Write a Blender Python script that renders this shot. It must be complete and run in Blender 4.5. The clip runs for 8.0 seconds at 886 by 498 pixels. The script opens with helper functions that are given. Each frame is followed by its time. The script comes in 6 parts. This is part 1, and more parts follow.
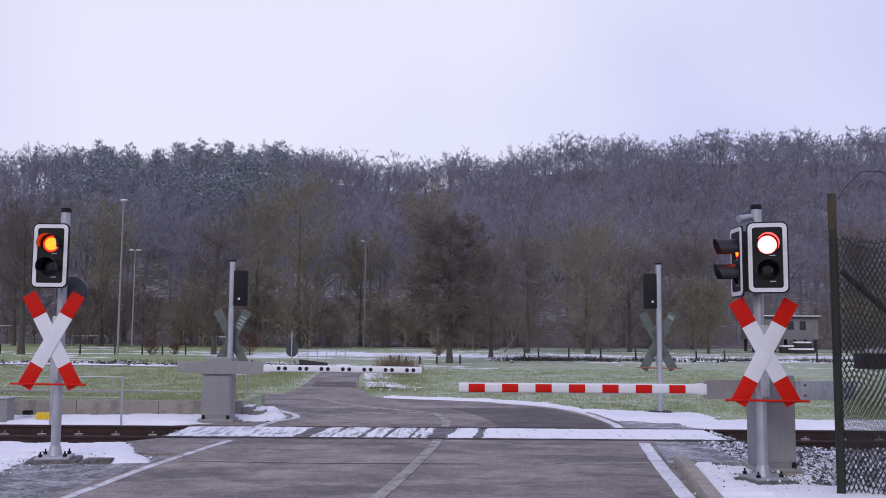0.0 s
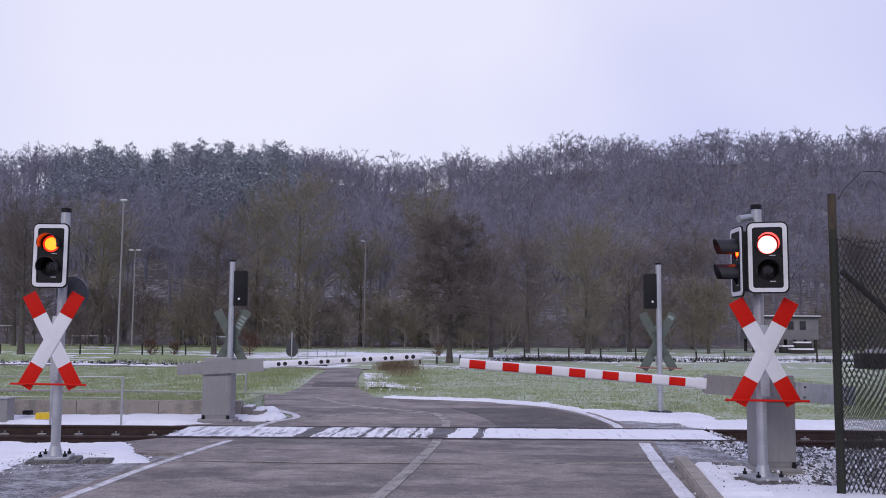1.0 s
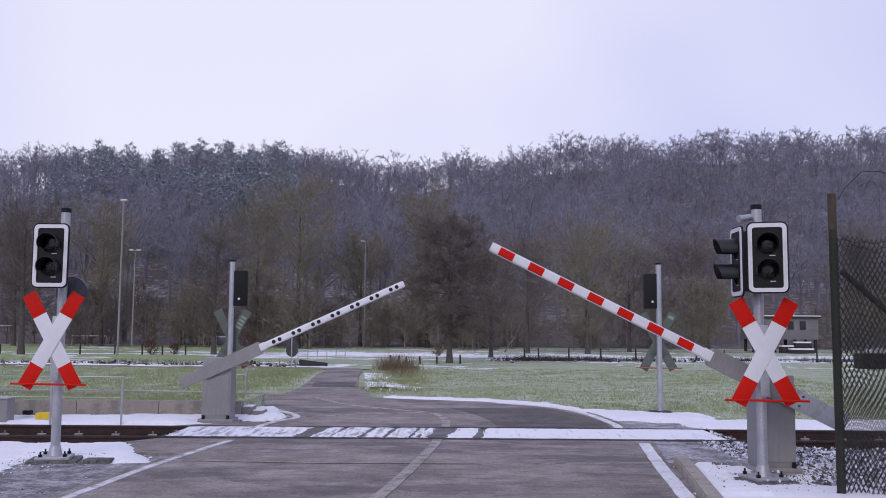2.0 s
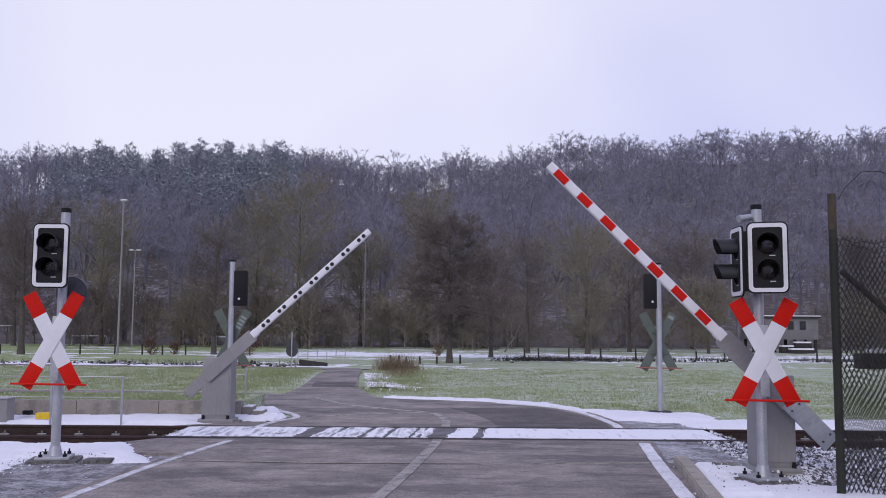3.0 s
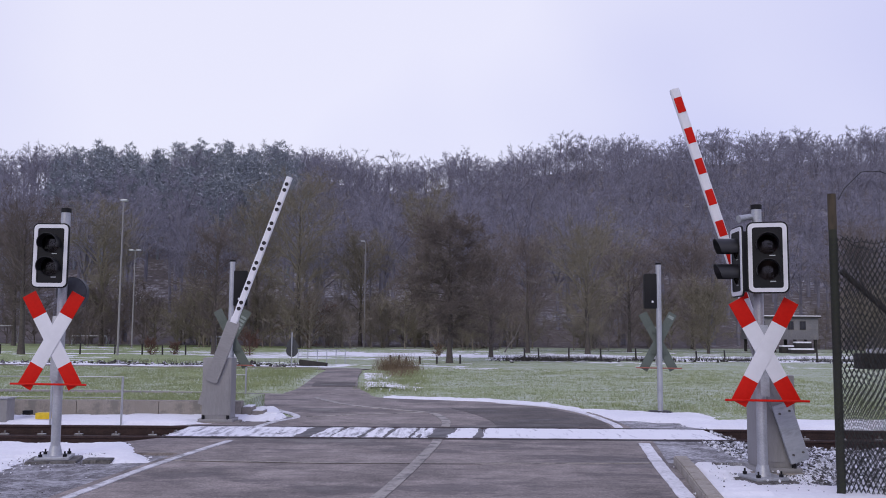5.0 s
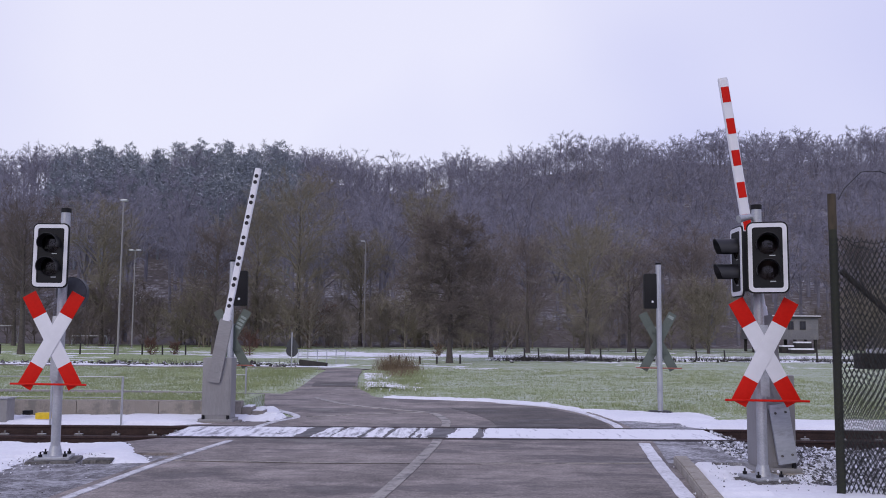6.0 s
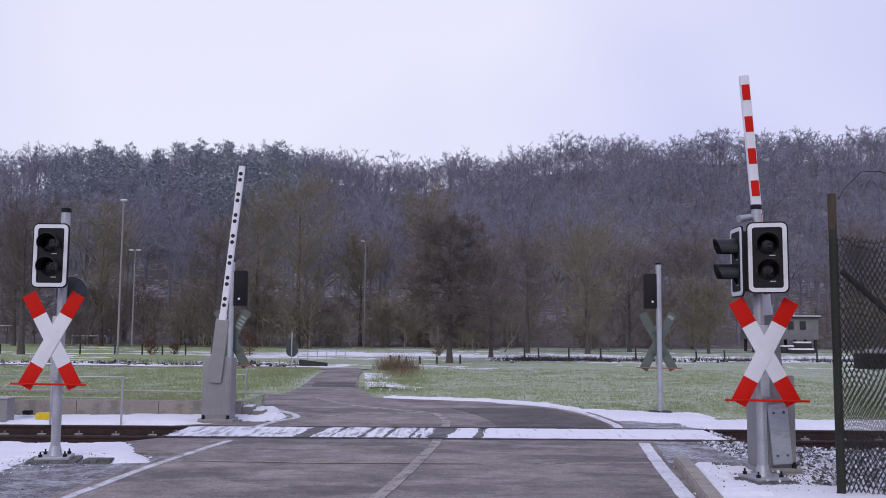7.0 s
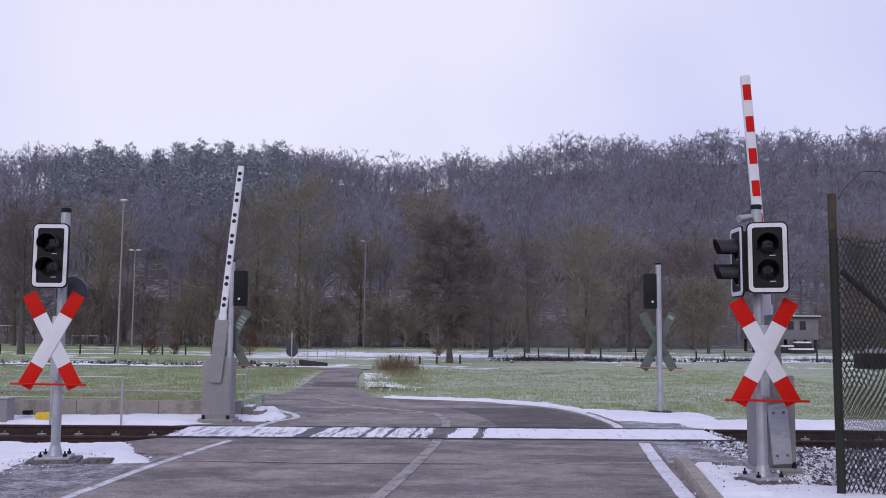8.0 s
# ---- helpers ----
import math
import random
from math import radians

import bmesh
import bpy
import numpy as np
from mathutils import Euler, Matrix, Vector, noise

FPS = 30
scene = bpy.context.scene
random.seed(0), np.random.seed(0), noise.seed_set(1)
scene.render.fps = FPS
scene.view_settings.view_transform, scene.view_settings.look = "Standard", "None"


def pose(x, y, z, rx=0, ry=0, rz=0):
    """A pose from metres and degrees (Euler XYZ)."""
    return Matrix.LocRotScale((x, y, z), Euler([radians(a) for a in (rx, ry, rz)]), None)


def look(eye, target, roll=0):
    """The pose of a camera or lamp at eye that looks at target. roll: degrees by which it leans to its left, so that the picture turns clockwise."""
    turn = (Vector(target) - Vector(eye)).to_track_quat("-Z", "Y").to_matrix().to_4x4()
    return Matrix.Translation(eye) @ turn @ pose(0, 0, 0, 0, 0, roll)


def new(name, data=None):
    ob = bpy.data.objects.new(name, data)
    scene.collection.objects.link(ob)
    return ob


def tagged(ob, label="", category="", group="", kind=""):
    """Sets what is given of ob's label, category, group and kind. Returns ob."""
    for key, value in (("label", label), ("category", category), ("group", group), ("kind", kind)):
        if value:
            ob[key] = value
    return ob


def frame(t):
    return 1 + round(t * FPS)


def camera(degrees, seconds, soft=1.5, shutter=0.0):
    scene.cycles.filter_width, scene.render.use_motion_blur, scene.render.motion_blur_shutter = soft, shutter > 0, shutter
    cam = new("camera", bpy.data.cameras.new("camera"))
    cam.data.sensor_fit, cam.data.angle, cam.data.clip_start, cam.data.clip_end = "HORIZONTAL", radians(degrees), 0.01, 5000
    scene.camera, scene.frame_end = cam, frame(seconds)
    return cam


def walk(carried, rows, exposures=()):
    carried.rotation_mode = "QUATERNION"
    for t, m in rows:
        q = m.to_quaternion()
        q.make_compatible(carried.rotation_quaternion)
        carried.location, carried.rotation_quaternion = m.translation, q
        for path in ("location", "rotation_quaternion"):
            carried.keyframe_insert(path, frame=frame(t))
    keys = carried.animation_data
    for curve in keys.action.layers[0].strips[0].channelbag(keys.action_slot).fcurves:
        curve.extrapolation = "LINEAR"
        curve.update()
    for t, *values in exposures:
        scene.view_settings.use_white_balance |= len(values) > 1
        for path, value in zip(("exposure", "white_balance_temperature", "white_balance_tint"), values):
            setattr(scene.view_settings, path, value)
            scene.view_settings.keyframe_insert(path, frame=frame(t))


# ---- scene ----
# The camera stands still on a tripod at eye height beside the road.
cam = camera(52.78, 8.0, soft=0.95)
EYE = (0.0, 0.0, 1.6)
STAND = look(EYE, (0.0, 10.0, 1.6 + 10.0 * 148 / 1580), 0.4)
walk(cam, [(0.0, STAND), (8.0, STAND)], exposures=[(0.0, 0.0), (8.0, 0.0)])

# ---- overcast winter sky and a weak, wide sun behind the cloud ----
SUN_UP, SUN_ROUND = radians(32), radians(200)
world = bpy.data.worlds.new("overcast")
scene.world = world
world.use_nodes = True
wn, wl = world.node_tree.nodes, world.node_tree.links
wn.clear()
sky = wn.new("ShaderNodeTexSky")
sky.sky_type, sky.sun_disc, sky.sun_elevation, sky.sun_rotation = "NISHITA", False, SUN_UP, SUN_ROUND
dim = wn.new("ShaderNodeVectorMath")
dim.operation = "SCALE"
dim.inputs["Scale"].default_value = 0.08
wl.new(sky.outputs[0], dim.inputs[0])
tc = wn.new("ShaderNodeTexCoord")
cloud = wn.new("ShaderNodeTexNoise")
cloud.inputs["Scale"].default_value, cloud.inputs["Detail"].default_value = 1.3, 3.0
wl.new(tc.outputs["Generated"], cloud.inputs["Vector"])
deck = wn.new("ShaderNodeValToRGB")
deck.color_ramp.elements[0].position, deck.color_ramp.elements[0].color = 0.3, (0.58, 0.592, 0.95, 1)
deck.color_ramp.elements[1].position, deck.color_ramp.elements[1].color = 0.66, (0.89, 0.885, 1.07, 1)
# the cloud is thinnest, and so brightest, over the valley ahead
toward = wn.new("ShaderNodeVectorMath")
toward.operation = "DOT_PRODUCT"
toward.inputs[1].default_value = (-0.2, 0.93, 0.31)
wl.new(tc.outputs["Generated"], toward.inputs[0])
thin = wn.new("ShaderNodeMapRange")
thin.interpolation_type = "SMOOTHSTEP"
for sock, v in (("From Min", 0.88), ("From Max", 1.0), ("To Min", -0.2), ("To Max", 0.1)):
    thin.inputs[sock].default_value = v
wl.new(toward.outputs["Value"], thin.inputs["Value"])
cover = wn.new("ShaderNodeMath")
wl.new(cloud.outputs["Fac"], cover.inputs[0])
wl.new(thin.outputs["Result"], cover.inputs[1])
wl.new(cover.outputs[0], deck.inputs["Fac"])
mix = wn.new("ShaderNodeMix")
mix.data_type = "RGBA"
mix.inputs["Factor"].default_value = 0.88
wl.new(dim.outputs[0], mix.inputs["A"])
wl.new(deck.outputs["Color"], mix.inputs["B"])
bg = wn.new("ShaderNodeBackground")
bg.inputs["Strength"].default_value = 1.0
wl.new(mix.outputs["Result"], bg.inputs["Color"])
wout = wn.new("ShaderNodeOutputWorld")
wl.new(bg.outputs[0], wout.inputs["Surface"])
sun = new("sun", bpy.data.lights.new("sun", "SUN"))
sun.data.energy, sun.data.angle, sun.data.color = 0.85, radians(25), (1.0, 0.93, 0.8)
sun.rotation_euler = (radians(58), 0, radians(-20))


# ---- materials ----
def nodes_of(name):
    m = bpy.data.materials.new(name)
    m.use_nodes = True
    nt = m.node_tree
    return m, nt, nt.nodes["Principled BSDF"]


def noise_of(nt, scale, detail=5.0, stretch=None, rough=0.6):
    co = nt.nodes.new("ShaderNodeTexCoord")
    n = nt.nodes.new("ShaderNodeTexNoise")
    n.inputs["Scale"].default_value, n.inputs["Detail"].default_value, n.inputs["Roughness"].default_value = scale, detail, rough
    src = co.outputs["Object"]
    if stretch:
        mp = nt.nodes.new("ShaderNodeMapping")
        mp.inputs["Scale"].default_value = stretch
        nt.links.new(src, mp.inputs["Vector"])
        src = mp.outputs["Vector"]
    nt.links.new(src, n.inputs["Vector"])
    return n.outputs["Fac"]


def ramp_of(nt, fac, stops):
    r = nt.nodes.new("ShaderNodeValToRGB")
    while len(r.color_ramp.elements) < len(stops):
        r.color_ramp.elements.new(0.5)
    for e, (p, c) in zip(r.color_ramp.elements, stops):
        e.position, e.color = p, (*c, 1) if len(c) == 3 else c
    nt.links.new(fac, r.inputs["Fac"])
    return r.outputs["Color"]


def blend_of(nt, fac, a, b, how="MIX"):
    x = nt.nodes.new("ShaderNodeMix")
    x.data_type, x.blend_type = "RGBA", how
    for sock, v in (("Factor", fac), ("A", a), ("B", b)):
        if isinstance(v, (int, float)):
            x.inputs[sock].default_value = v
        elif isinstance(v, tuple):
            x.inputs[sock].default_value = (*v, 1)
        else:
            nt.links.new(v, x.inputs[sock])
    return x.outputs["Result"]


def relief(nt, bsdf, height, strength, distance=0.01):
    b = nt.nodes.new("ShaderNodeBump")
    b.inputs["Strength"].default_value, b.inputs["Distance"].default_value = strength, distance
    nt.links.new(height, b.inputs["Height"])
    nt.links.new(b.outputs["Normal"], bsdf.inputs["Normal"])


def surface(name, dark, light, fine=30.0, broad=1.5, rough=0.6, metal=0.0, bump=0.15, stain=None, stain_at=0.62, spec=0.5, stretch=None):
    """A painted, stony or woody surface: fine grain, broad tone, stains with a shape of their own, relief."""
    m, nt, b = nodes_of(name)
    f, g = noise_of(nt, fine, 6, stretch), noise_of(nt, broad, 4)
    col = ramp_of(nt, blend_of(nt, 0.5, f, g), [(0.38, dark), (0.62, light)])
    if stain:
        s = noise_of(nt, broad * 2.3, 7, stretch, 0.7)
        col = blend_of(nt, ramp_of(nt, s, [(stain_at - 0.08, (0, 0, 0)), (stain_at + 0.02, (0.8, 0.8, 0.8))]), col, stain)
    nt.links.new(col, b.inputs["Base Color"])
    rr = nt.nodes.new("ShaderNodeMapRange")
    rr.inputs["To Min"].default_value, rr.inputs["To Max"].default_value = max(0.05, rough - 0.12), min(1, rough + 0.12)
    nt.links.new(g, rr.inputs["Value"])
    nt.links.new(rr.outputs["Result"], b.inputs["Roughness"])
    b.inputs["Metallic"].default_value = metal
    b.inputs["Specular IOR Level"].default_value = spec
    if bump:
        relief(nt, b, f, bump)
    return m


def snowy(name, dark, light, fine=30.0, broad=1.5, low=0.35, high=0.7, patch=3.0, snow_at=0.5, rough=0.8):
    """A surface on which snow lies where it faces up, in patches."""
    m, nt, b = nodes_of(name)
    f, g = noise_of(nt, fine, 6), noise_of(nt, broad, 4)
    col = ramp_of(nt, blend_of(nt, 0.5, f, g), [(0.3, dark), (0.7, light)])
    geo = nt.nodes.new("ShaderNodeNewGeometry")
    sep = nt.nodes.new("ShaderNodeSeparateXYZ")
    nt.links.new(geo.outputs["Normal"], sep.inputs[0])
    up = ramp_of(nt, sep.outputs["Z"], [(low, (0, 0, 0)), (high, (1, 1, 1))])
    p = ramp_of(nt, noise_of(nt, patch, 6), [(snow_at - 0.06, (0, 0, 0)), (snow_at + 0.06, (1, 1, 1))])
    nt.links.new(blend_of(nt, blend_of(nt, 1.0, up, p, "MULTIPLY"), col, (0.8, 0.81, 0.84)), b.inputs["Base Color"])
    b.inputs["Roughness"].default_value = rough
    relief(nt, b, f, 0.3, 0.02)
    return m


def lit(name, colour, strength):
    m, nt, b = nodes_of(name)
    b.inputs["Base Color"].default_value = (*colour, 1)
    b.inputs["Emission Color"].default_value = (*colour, 1)
    b.inputs["Emission Strength"].default_value = strength
    return m


def thin_glass(name, tint, shine):
    """A thin lens: tinted, see-through, with a faint sheen."""
    m, nt, b = nodes_of(name)
    clear, gloss, both = nt.nodes.new("ShaderNodeBsdfTransparent"), nt.nodes.new("ShaderNodeBsdfGlossy"), nt.nodes.new("ShaderNodeMixShader")
    clear.inputs["Color"].default_value = (*tint, 1)
    gloss.inputs["Roughness"].default_value = 0.18
    both.inputs["Fac"].default_value = shine
    nt.links.new(clear.outputs[0], both.inputs[1])
    nt.links.new(gloss.outputs[0], both.inputs[2])
    nt.links.new(both.outputs[0], nt.nodes["Material Output"].inputs["Surface"])
    return m


GALV = surface("galvanised_steel", (0.36, 0.37, 0.39), (0.52, 0.53, 0.55), 60, 3, 0.45, 0.55, 0.05, (0.25, 0.25, 0.25), 0.68)
GREY_PAINT = surface("grey_enamel", (0.235, 0.228, 0.225), (0.29, 0.282, 0.278), 40, 2, 0.42, 0.0, 0.04, (0.22, 0.21, 0.2), 0.68, stretch=(1, 1, 0.25))
ALU_PLATE = surface("pale_aluminium", (0.38, 0.40, 0.43), (0.5, 0.52, 0.55), 50, 2.5, 0.4, 0.4, 0.05, (0.3, 0.3, 0.31), 0.66, stretch=(1, 1, 0.3))
WHITE = surface("white_reflective_sheet", (0.72, 0.72, 0.74), (0.79, 0.79, 0.81), 12, 1.2, 0.45, 0.0, 0.02, (0.6, 0.59, 0.58), 0.74)
RED = surface("red_reflective_sheet", (0.56, 0.012, 0.006), (0.65, 0.016, 0.008), 25, 2, 0.5, 0.0, 0.03, (0.42, 0.02, 0.01), 0.7, spec=0.12)
RED_BACK = surface("faded_red_paint", (0.3, 0.1, 0.07), (0.4, 0.14, 0.1), 25, 2, 0.55, 0.0, 0.05)
BLACK = surface("black_plastic", (0.006, 0.006, 0.007), (0.012, 0.012, 0.014), 40, 3, 0.55, 0.0, 0.05, spec=0.25)
HOOD = surface("black_hood_plastic", (0.009, 0.009, 0.01), (0.016, 0.016, 0.018), 40, 3, 0.38, 0.0, 0.03)
RUBBER = surface("black_rubber", (0.01, 0.008, 0.01), (0.02, 0.016, 0.02), 40, 3, 0.7, 0.0, 0.05)
GREEN_BACK = surface("grey_green_sign_back", (0.085, 0.105, 0.088), (0.12, 0.145, 0.122), 30, 2, 0.6, 0.0, 0.05, (0.08, 0.1, 0.09), 0.66)
CONCRETE = surface("weathered_concrete", (0.22, 0.195, 0.165), (0.34, 0.305, 0.262), 45, 1.4, 0.85, 0.0, 0.35, (0.17, 0.16, 0.14), 0.58)
KERB = surface("tan_kerb_concrete", (0.27, 0.242, 0.2), (0.42, 0.385, 0.325), 45, 1.6, 0.85, 0.0, 0.35, (0.17, 0.155, 0.13), 0.6)
FOOTING = surface("dark_damp_concrete", (0.09, 0.085, 0.08), (0.19, 0.18, 0.165), 35, 3, 0.85, 0.0, 0.4, (0.05, 0.048, 0.045), 0.55)
PANEL = surface("crossing_panel_concrete", (0.12, 0.115, 0.12), (0.2, 0.19, 0.19), 60, 1.3, 0.75, 0.0, 0.3, (0.08, 0.08, 0.08), 0.55)
RUST = surface("rusty_rail_steel", (0.026, 0.015, 0.013), (0.07, 0.038, 0.031), 50, 4, 0.7, 0.3, 0.25, (0.03, 0.015, 0.012), 0.58)
SLEEPER = snowy("sleeper_concrete", (0.12, 0.11, 0.1), (0.2, 0.19, 0.17), 40, 2, 0.6, 0.9, 4.0, 0.5)
SNOW = surface("wet_snow", (0.8, 0.805, 0.83), (0.91, 0.912, 0.925), 22, 1.2, 0.65, 0.0, 0.4, (0.62, 0.62, 0.63), 0.7, spec=0.3)
STONE = snowy("ballast_stone", (0.045, 0.043, 0.045), (0.12, 0.115, 0.11), 30, 2, 0.3, 0.7, 7.0, 0.46)
BARK = surface("bare_tree_bark", (0.06, 0.052, 0.046), (0.12, 0.105, 0.09), 9, 0.4, 0.9, 0.0, 0.4)
THICKET = surface("grey_brown_scrub_twigs", (0.165, 0.142, 0.12), (0.285, 0.25, 0.21), 3, 0.25, 0.9, 0.0, 0.0)
TWIG = surface("brown_twigs", (0.14, 0.117, 0.107), (0.235, 0.198, 0.18), 3, 0.25, 0.9, 0.0, 0.0)
TWIG_OLIVE = surface("olive_twigs", (0.165, 0.147, 0.105), (0.27, 0.241, 0.178), 3, 0.25, 0.9, 0.0, 0.0)
TWIG_DARK = surface("dark_brown_twigs", (0.11, 0.091, 0.082), (0.19, 0.158, 0.142), 3, 0.25, 0.9, 0.0, 0.0)
TWIG_RED = surface("reddish_twigs", (0.1, 0.055, 0.04), (0.17, 0.09, 0.065), 3, 0.5, 0.9, 0.0, 0.0)
# hillside bark and twigs: distance haze is painted in as pale blue-grey
BARK_HAZED = surface("hazed_beech_bark", (0.155, 0.15, 0.178), (0.255, 0.248, 0.287), 0.6, 0.05, 0.95, 0.0, 0.0)
TWIG_HAZED = surface("hazed_wood_twigs", (0.195, 0.191, 0.232), (0.34, 0.333, 0.4), 0.5, 0.035, 0.95, 0.0, 0.0)
# frosted needles with snow patches; their pale blue base also paints in haze
NEEDLE_HAZED = snowy("frosted_hazed_needles", (0.16, 0.185, 0.205), (0.26, 0.29, 0.32), 4, 0.3, 0.1, 0.8, 1.2, 0.57)
REED = surface("dry_reed", (0.12, 0.085, 0.05), (0.24, 0.18, 0.115), 8, 1, 0.9, 0.0, 0.0)
DARK_GREY = surface("dull_dark_grey_paint", (0.04, 0.042, 0.05), (0.075, 0.078, 0.085), 20, 2, 0.6, 0.0, 0.05)
GRASS_BLADE = surface("winter_grass", (0.2, 0.242, 0.105), (0.36, 0.4, 0.21), 6, 0.4, 0.85, 0.0, 0.0, (0.32, 0.31, 0.19), 0.66)
WOOD_DARK = surface("wet_dark_timber", (0.018, 0.016, 0.015), (0.05, 0.044, 0.038), 30, 2, 0.8, 0.0, 0.4, stretch=(1, 1, 0.15))
WOOD_POST = surface("mossy_fence_timber", (0.014, 0.016, 0.012), (0.04, 0.038, 0.028), 30, 2, 0.85, 0.0, 0.4, (0.03, 0.035, 0.02), 0.5, stretch=(1, 1, 0.2))
WIRE = surface("dull_wire", (0.018, 0.02, 0.018), (0.045, 0.048, 0.045), 30, 4, 0.6, 0.4, 0.0)
YELLOW = surface("yellow_plastic", (0.62, 0.42, 0.01), (0.75, 0.52, 0.02), 20, 2, 0.5, 0.0, 0.05)
LINE = surface("worn_white_line", (0.52, 0.515, 0.51), (0.8, 0.8, 0.81), 30, 1.6, 0.7, 0.0, 0.2, (0.22, 0.205, 0.2), 0.58)
SNOW_LINE = surface("snow_caked_line", (0.62, 0.62, 0.63), (0.88, 0.88, 0.9), 24, 2.0, 0.7, 0.0, 0.6, (0.3, 0.29, 0.29), 0.63)
LINE_OLD = surface("worn_yellowed_line", (0.29, 0.265, 0.235), (0.45, 0.415, 0.37), 30, 1.6, 0.7, 0.0, 0.2, (0.12, 0.115, 0.11), 0.56)
HUT_WALL = surface("grey_hut_render", (0.15, 0.148, 0.155), (0.22, 0.215, 0.225), 8, 0.5, 0.85, 0.0, 0.1, (0.22, 0.21, 0.2), 0.6)
PANE_DARK = surface("dark_window_glass", (0.015, 0.016, 0.02), (0.03, 0.03, 0.035), 3, 0.5, 0.12, 0.0, 0.0)
GLOW_FACE = lit("glowing_signal_lamp", (1.0, 0.06, 0.058), 32.0)
GLOW_SIDE = lit("glowing_signal_lamp_seen_aslant", (1.0, 0.11, 0.006), 9.0)
# red glow for an added ring that imitates the bloom around a lamp
GLOW_BLOOM = lit("painted_lamp_bloom", (1.0, 0.03, 0.012), 1.6)
LENS = thin_glass("signal_lens", (0.85, 0.68, 0.66), 0.045)


def asphalt_material(name, k):
    m, nt, b = nodes_of(name)
    f, g = noise_of(nt, 30, 8, None, 0.8), noise_of(nt, 0.8, 10, None, 0.78)
    w = noise_of(nt, 0.5, 10, (0.55, 1.0, 1.0), 0.72)
    t = noise_of(nt, 1.5, 9, (0.4, 1.3, 1.0), 0.72)
    col = ramp_of(nt, blend_of(nt, 0.5, g, f), [(0.4, (0.115 * k, 0.102 * k, 0.092 * k)), (0.5, (0.24 * k, 0.212 * k, 0.19 * k)), (0.6, (0.39 * k, 0.345 * k, 0.31 * k))])
    damp = ramp_of(nt, w, [(0.515, (1.03, 1.02, 1.02)), (0.56, (0.52, 0.5, 0.52))])
    streak = ramp_of(nt, t, [(0.38, (0.84, 0.83, 0.83)), (0.5, (1, 1, 1)), (0.62, (1.12, 1.11, 1.1))])
    brush = ramp_of(nt, noise_of(nt, 6.0, 8, (0.55, 1.25, 1.0), 0.78), [(0.36, (0.74, 0.73, 0.73)), (0.5, (1, 1, 1)), (0.66, (1.24, 1.23, 1.22))])
    col = blend_of(nt, 1.0, col, brush, "MULTIPLY")
    nt.links.new(blend_of(nt, 1.0, blend_of(nt, 1.0, col, damp, "MULTIPLY"), streak, "MULTIPLY"), b.inputs["Base Color"])
    nt.links.new(ramp_of(nt, w, [(0.5, (0.85, 0.85, 0.85)), (0.64, (0.45, 0.45, 0.45))]), b.inputs["Roughness"])
    relief(nt, b, f, 0.4, 0.008)
    return m


def field_material(name="snowy_grass", low=0.445, high=0.62):
    """Thin snow over short winter grass, in drifts and specks."""
    m, nt, b = nodes_of(name)
    f, g = noise_of(nt, 14, 8), noise_of(nt, 0.22, 6, (0.35, 1.0, 1.0))
    h = noise_of(nt, 1.6, 8, (0.6, 1.0, 1.0), 0.7)
    grass = ramp_of(nt, f, [(0.3, (0.15, 0.195, 0.062)), (0.55, (0.275, 0.34, 0.125)), (0.75, (0.4, 0.43, 0.21))])
    s = blend_of(nt, 0.5, blend_of(nt, 0.62, g, h), f)
    mask = ramp_of(nt, s, [(low, (0, 0, 0)), (high, (0.72, 0.72, 0.72))])
    nt.links.new(blend_of(nt, mask, grass, (0.74, 0.755, 0.78)), b.inputs["Base Color"])
    b.inputs["Roughness"].default_value = 0.9
    relief(nt, b, f, 0.6, 0.05)
    return m


def forest_floor_material():
    m, nt, b = nodes_of("snowy_leaf_litter")
    f, g = noise_of(nt, 0.9, 8, None, 0.7), noise_of(nt, 0.045, 5)
    leaf = ramp_of(nt, f, [(0.3, (0.08, 0.068, 0.06)), (0.7, (0.175, 0.148, 0.132))])
    mask = ramp_of(nt, blend_of(nt, 0.5, f, g), [(0.53, (0, 0, 0)), (0.66, (0.5, 0.5, 0.5))])
    nt.links.new(blend_of(nt, mask, leaf, (0.72, 0.74, 0.78)), b.inputs["Base Color"])
    b.inputs["Roughness"].default_value = 0.95
    return m


def dusted_material(name, low, high):
    """Asphalt under a thin, grainy dusting of snow."""
    m, nt, b = nodes_of(name)
    f, g, h = noise_of(nt, 55, 8, None, 0.8), noise_of(nt, 2.6, 7, None, 0.7), noise_of(nt, 17, 5)
    stone = ramp_of(nt, f, [(0.35, (0.05, 0.048, 0.05)), (0.65, (0.2, 0.19, 0.19))])
    s = blend_of(nt, 0.45, blend_of(nt, 0.5, f, h), g)
    mask = ramp_of(nt, s, [(low, (0, 0, 0)), (high, (0.75, 0.75, 0.75))])
    nt.links.new(blend_of(nt, mask, stone, (0.78, 0.785, 0.81)), b.inputs["Base Color"])
    b.inputs["Roughness"].default_value = 0.85
    relief(nt, b, f, 0.5, 0.01)
    return m


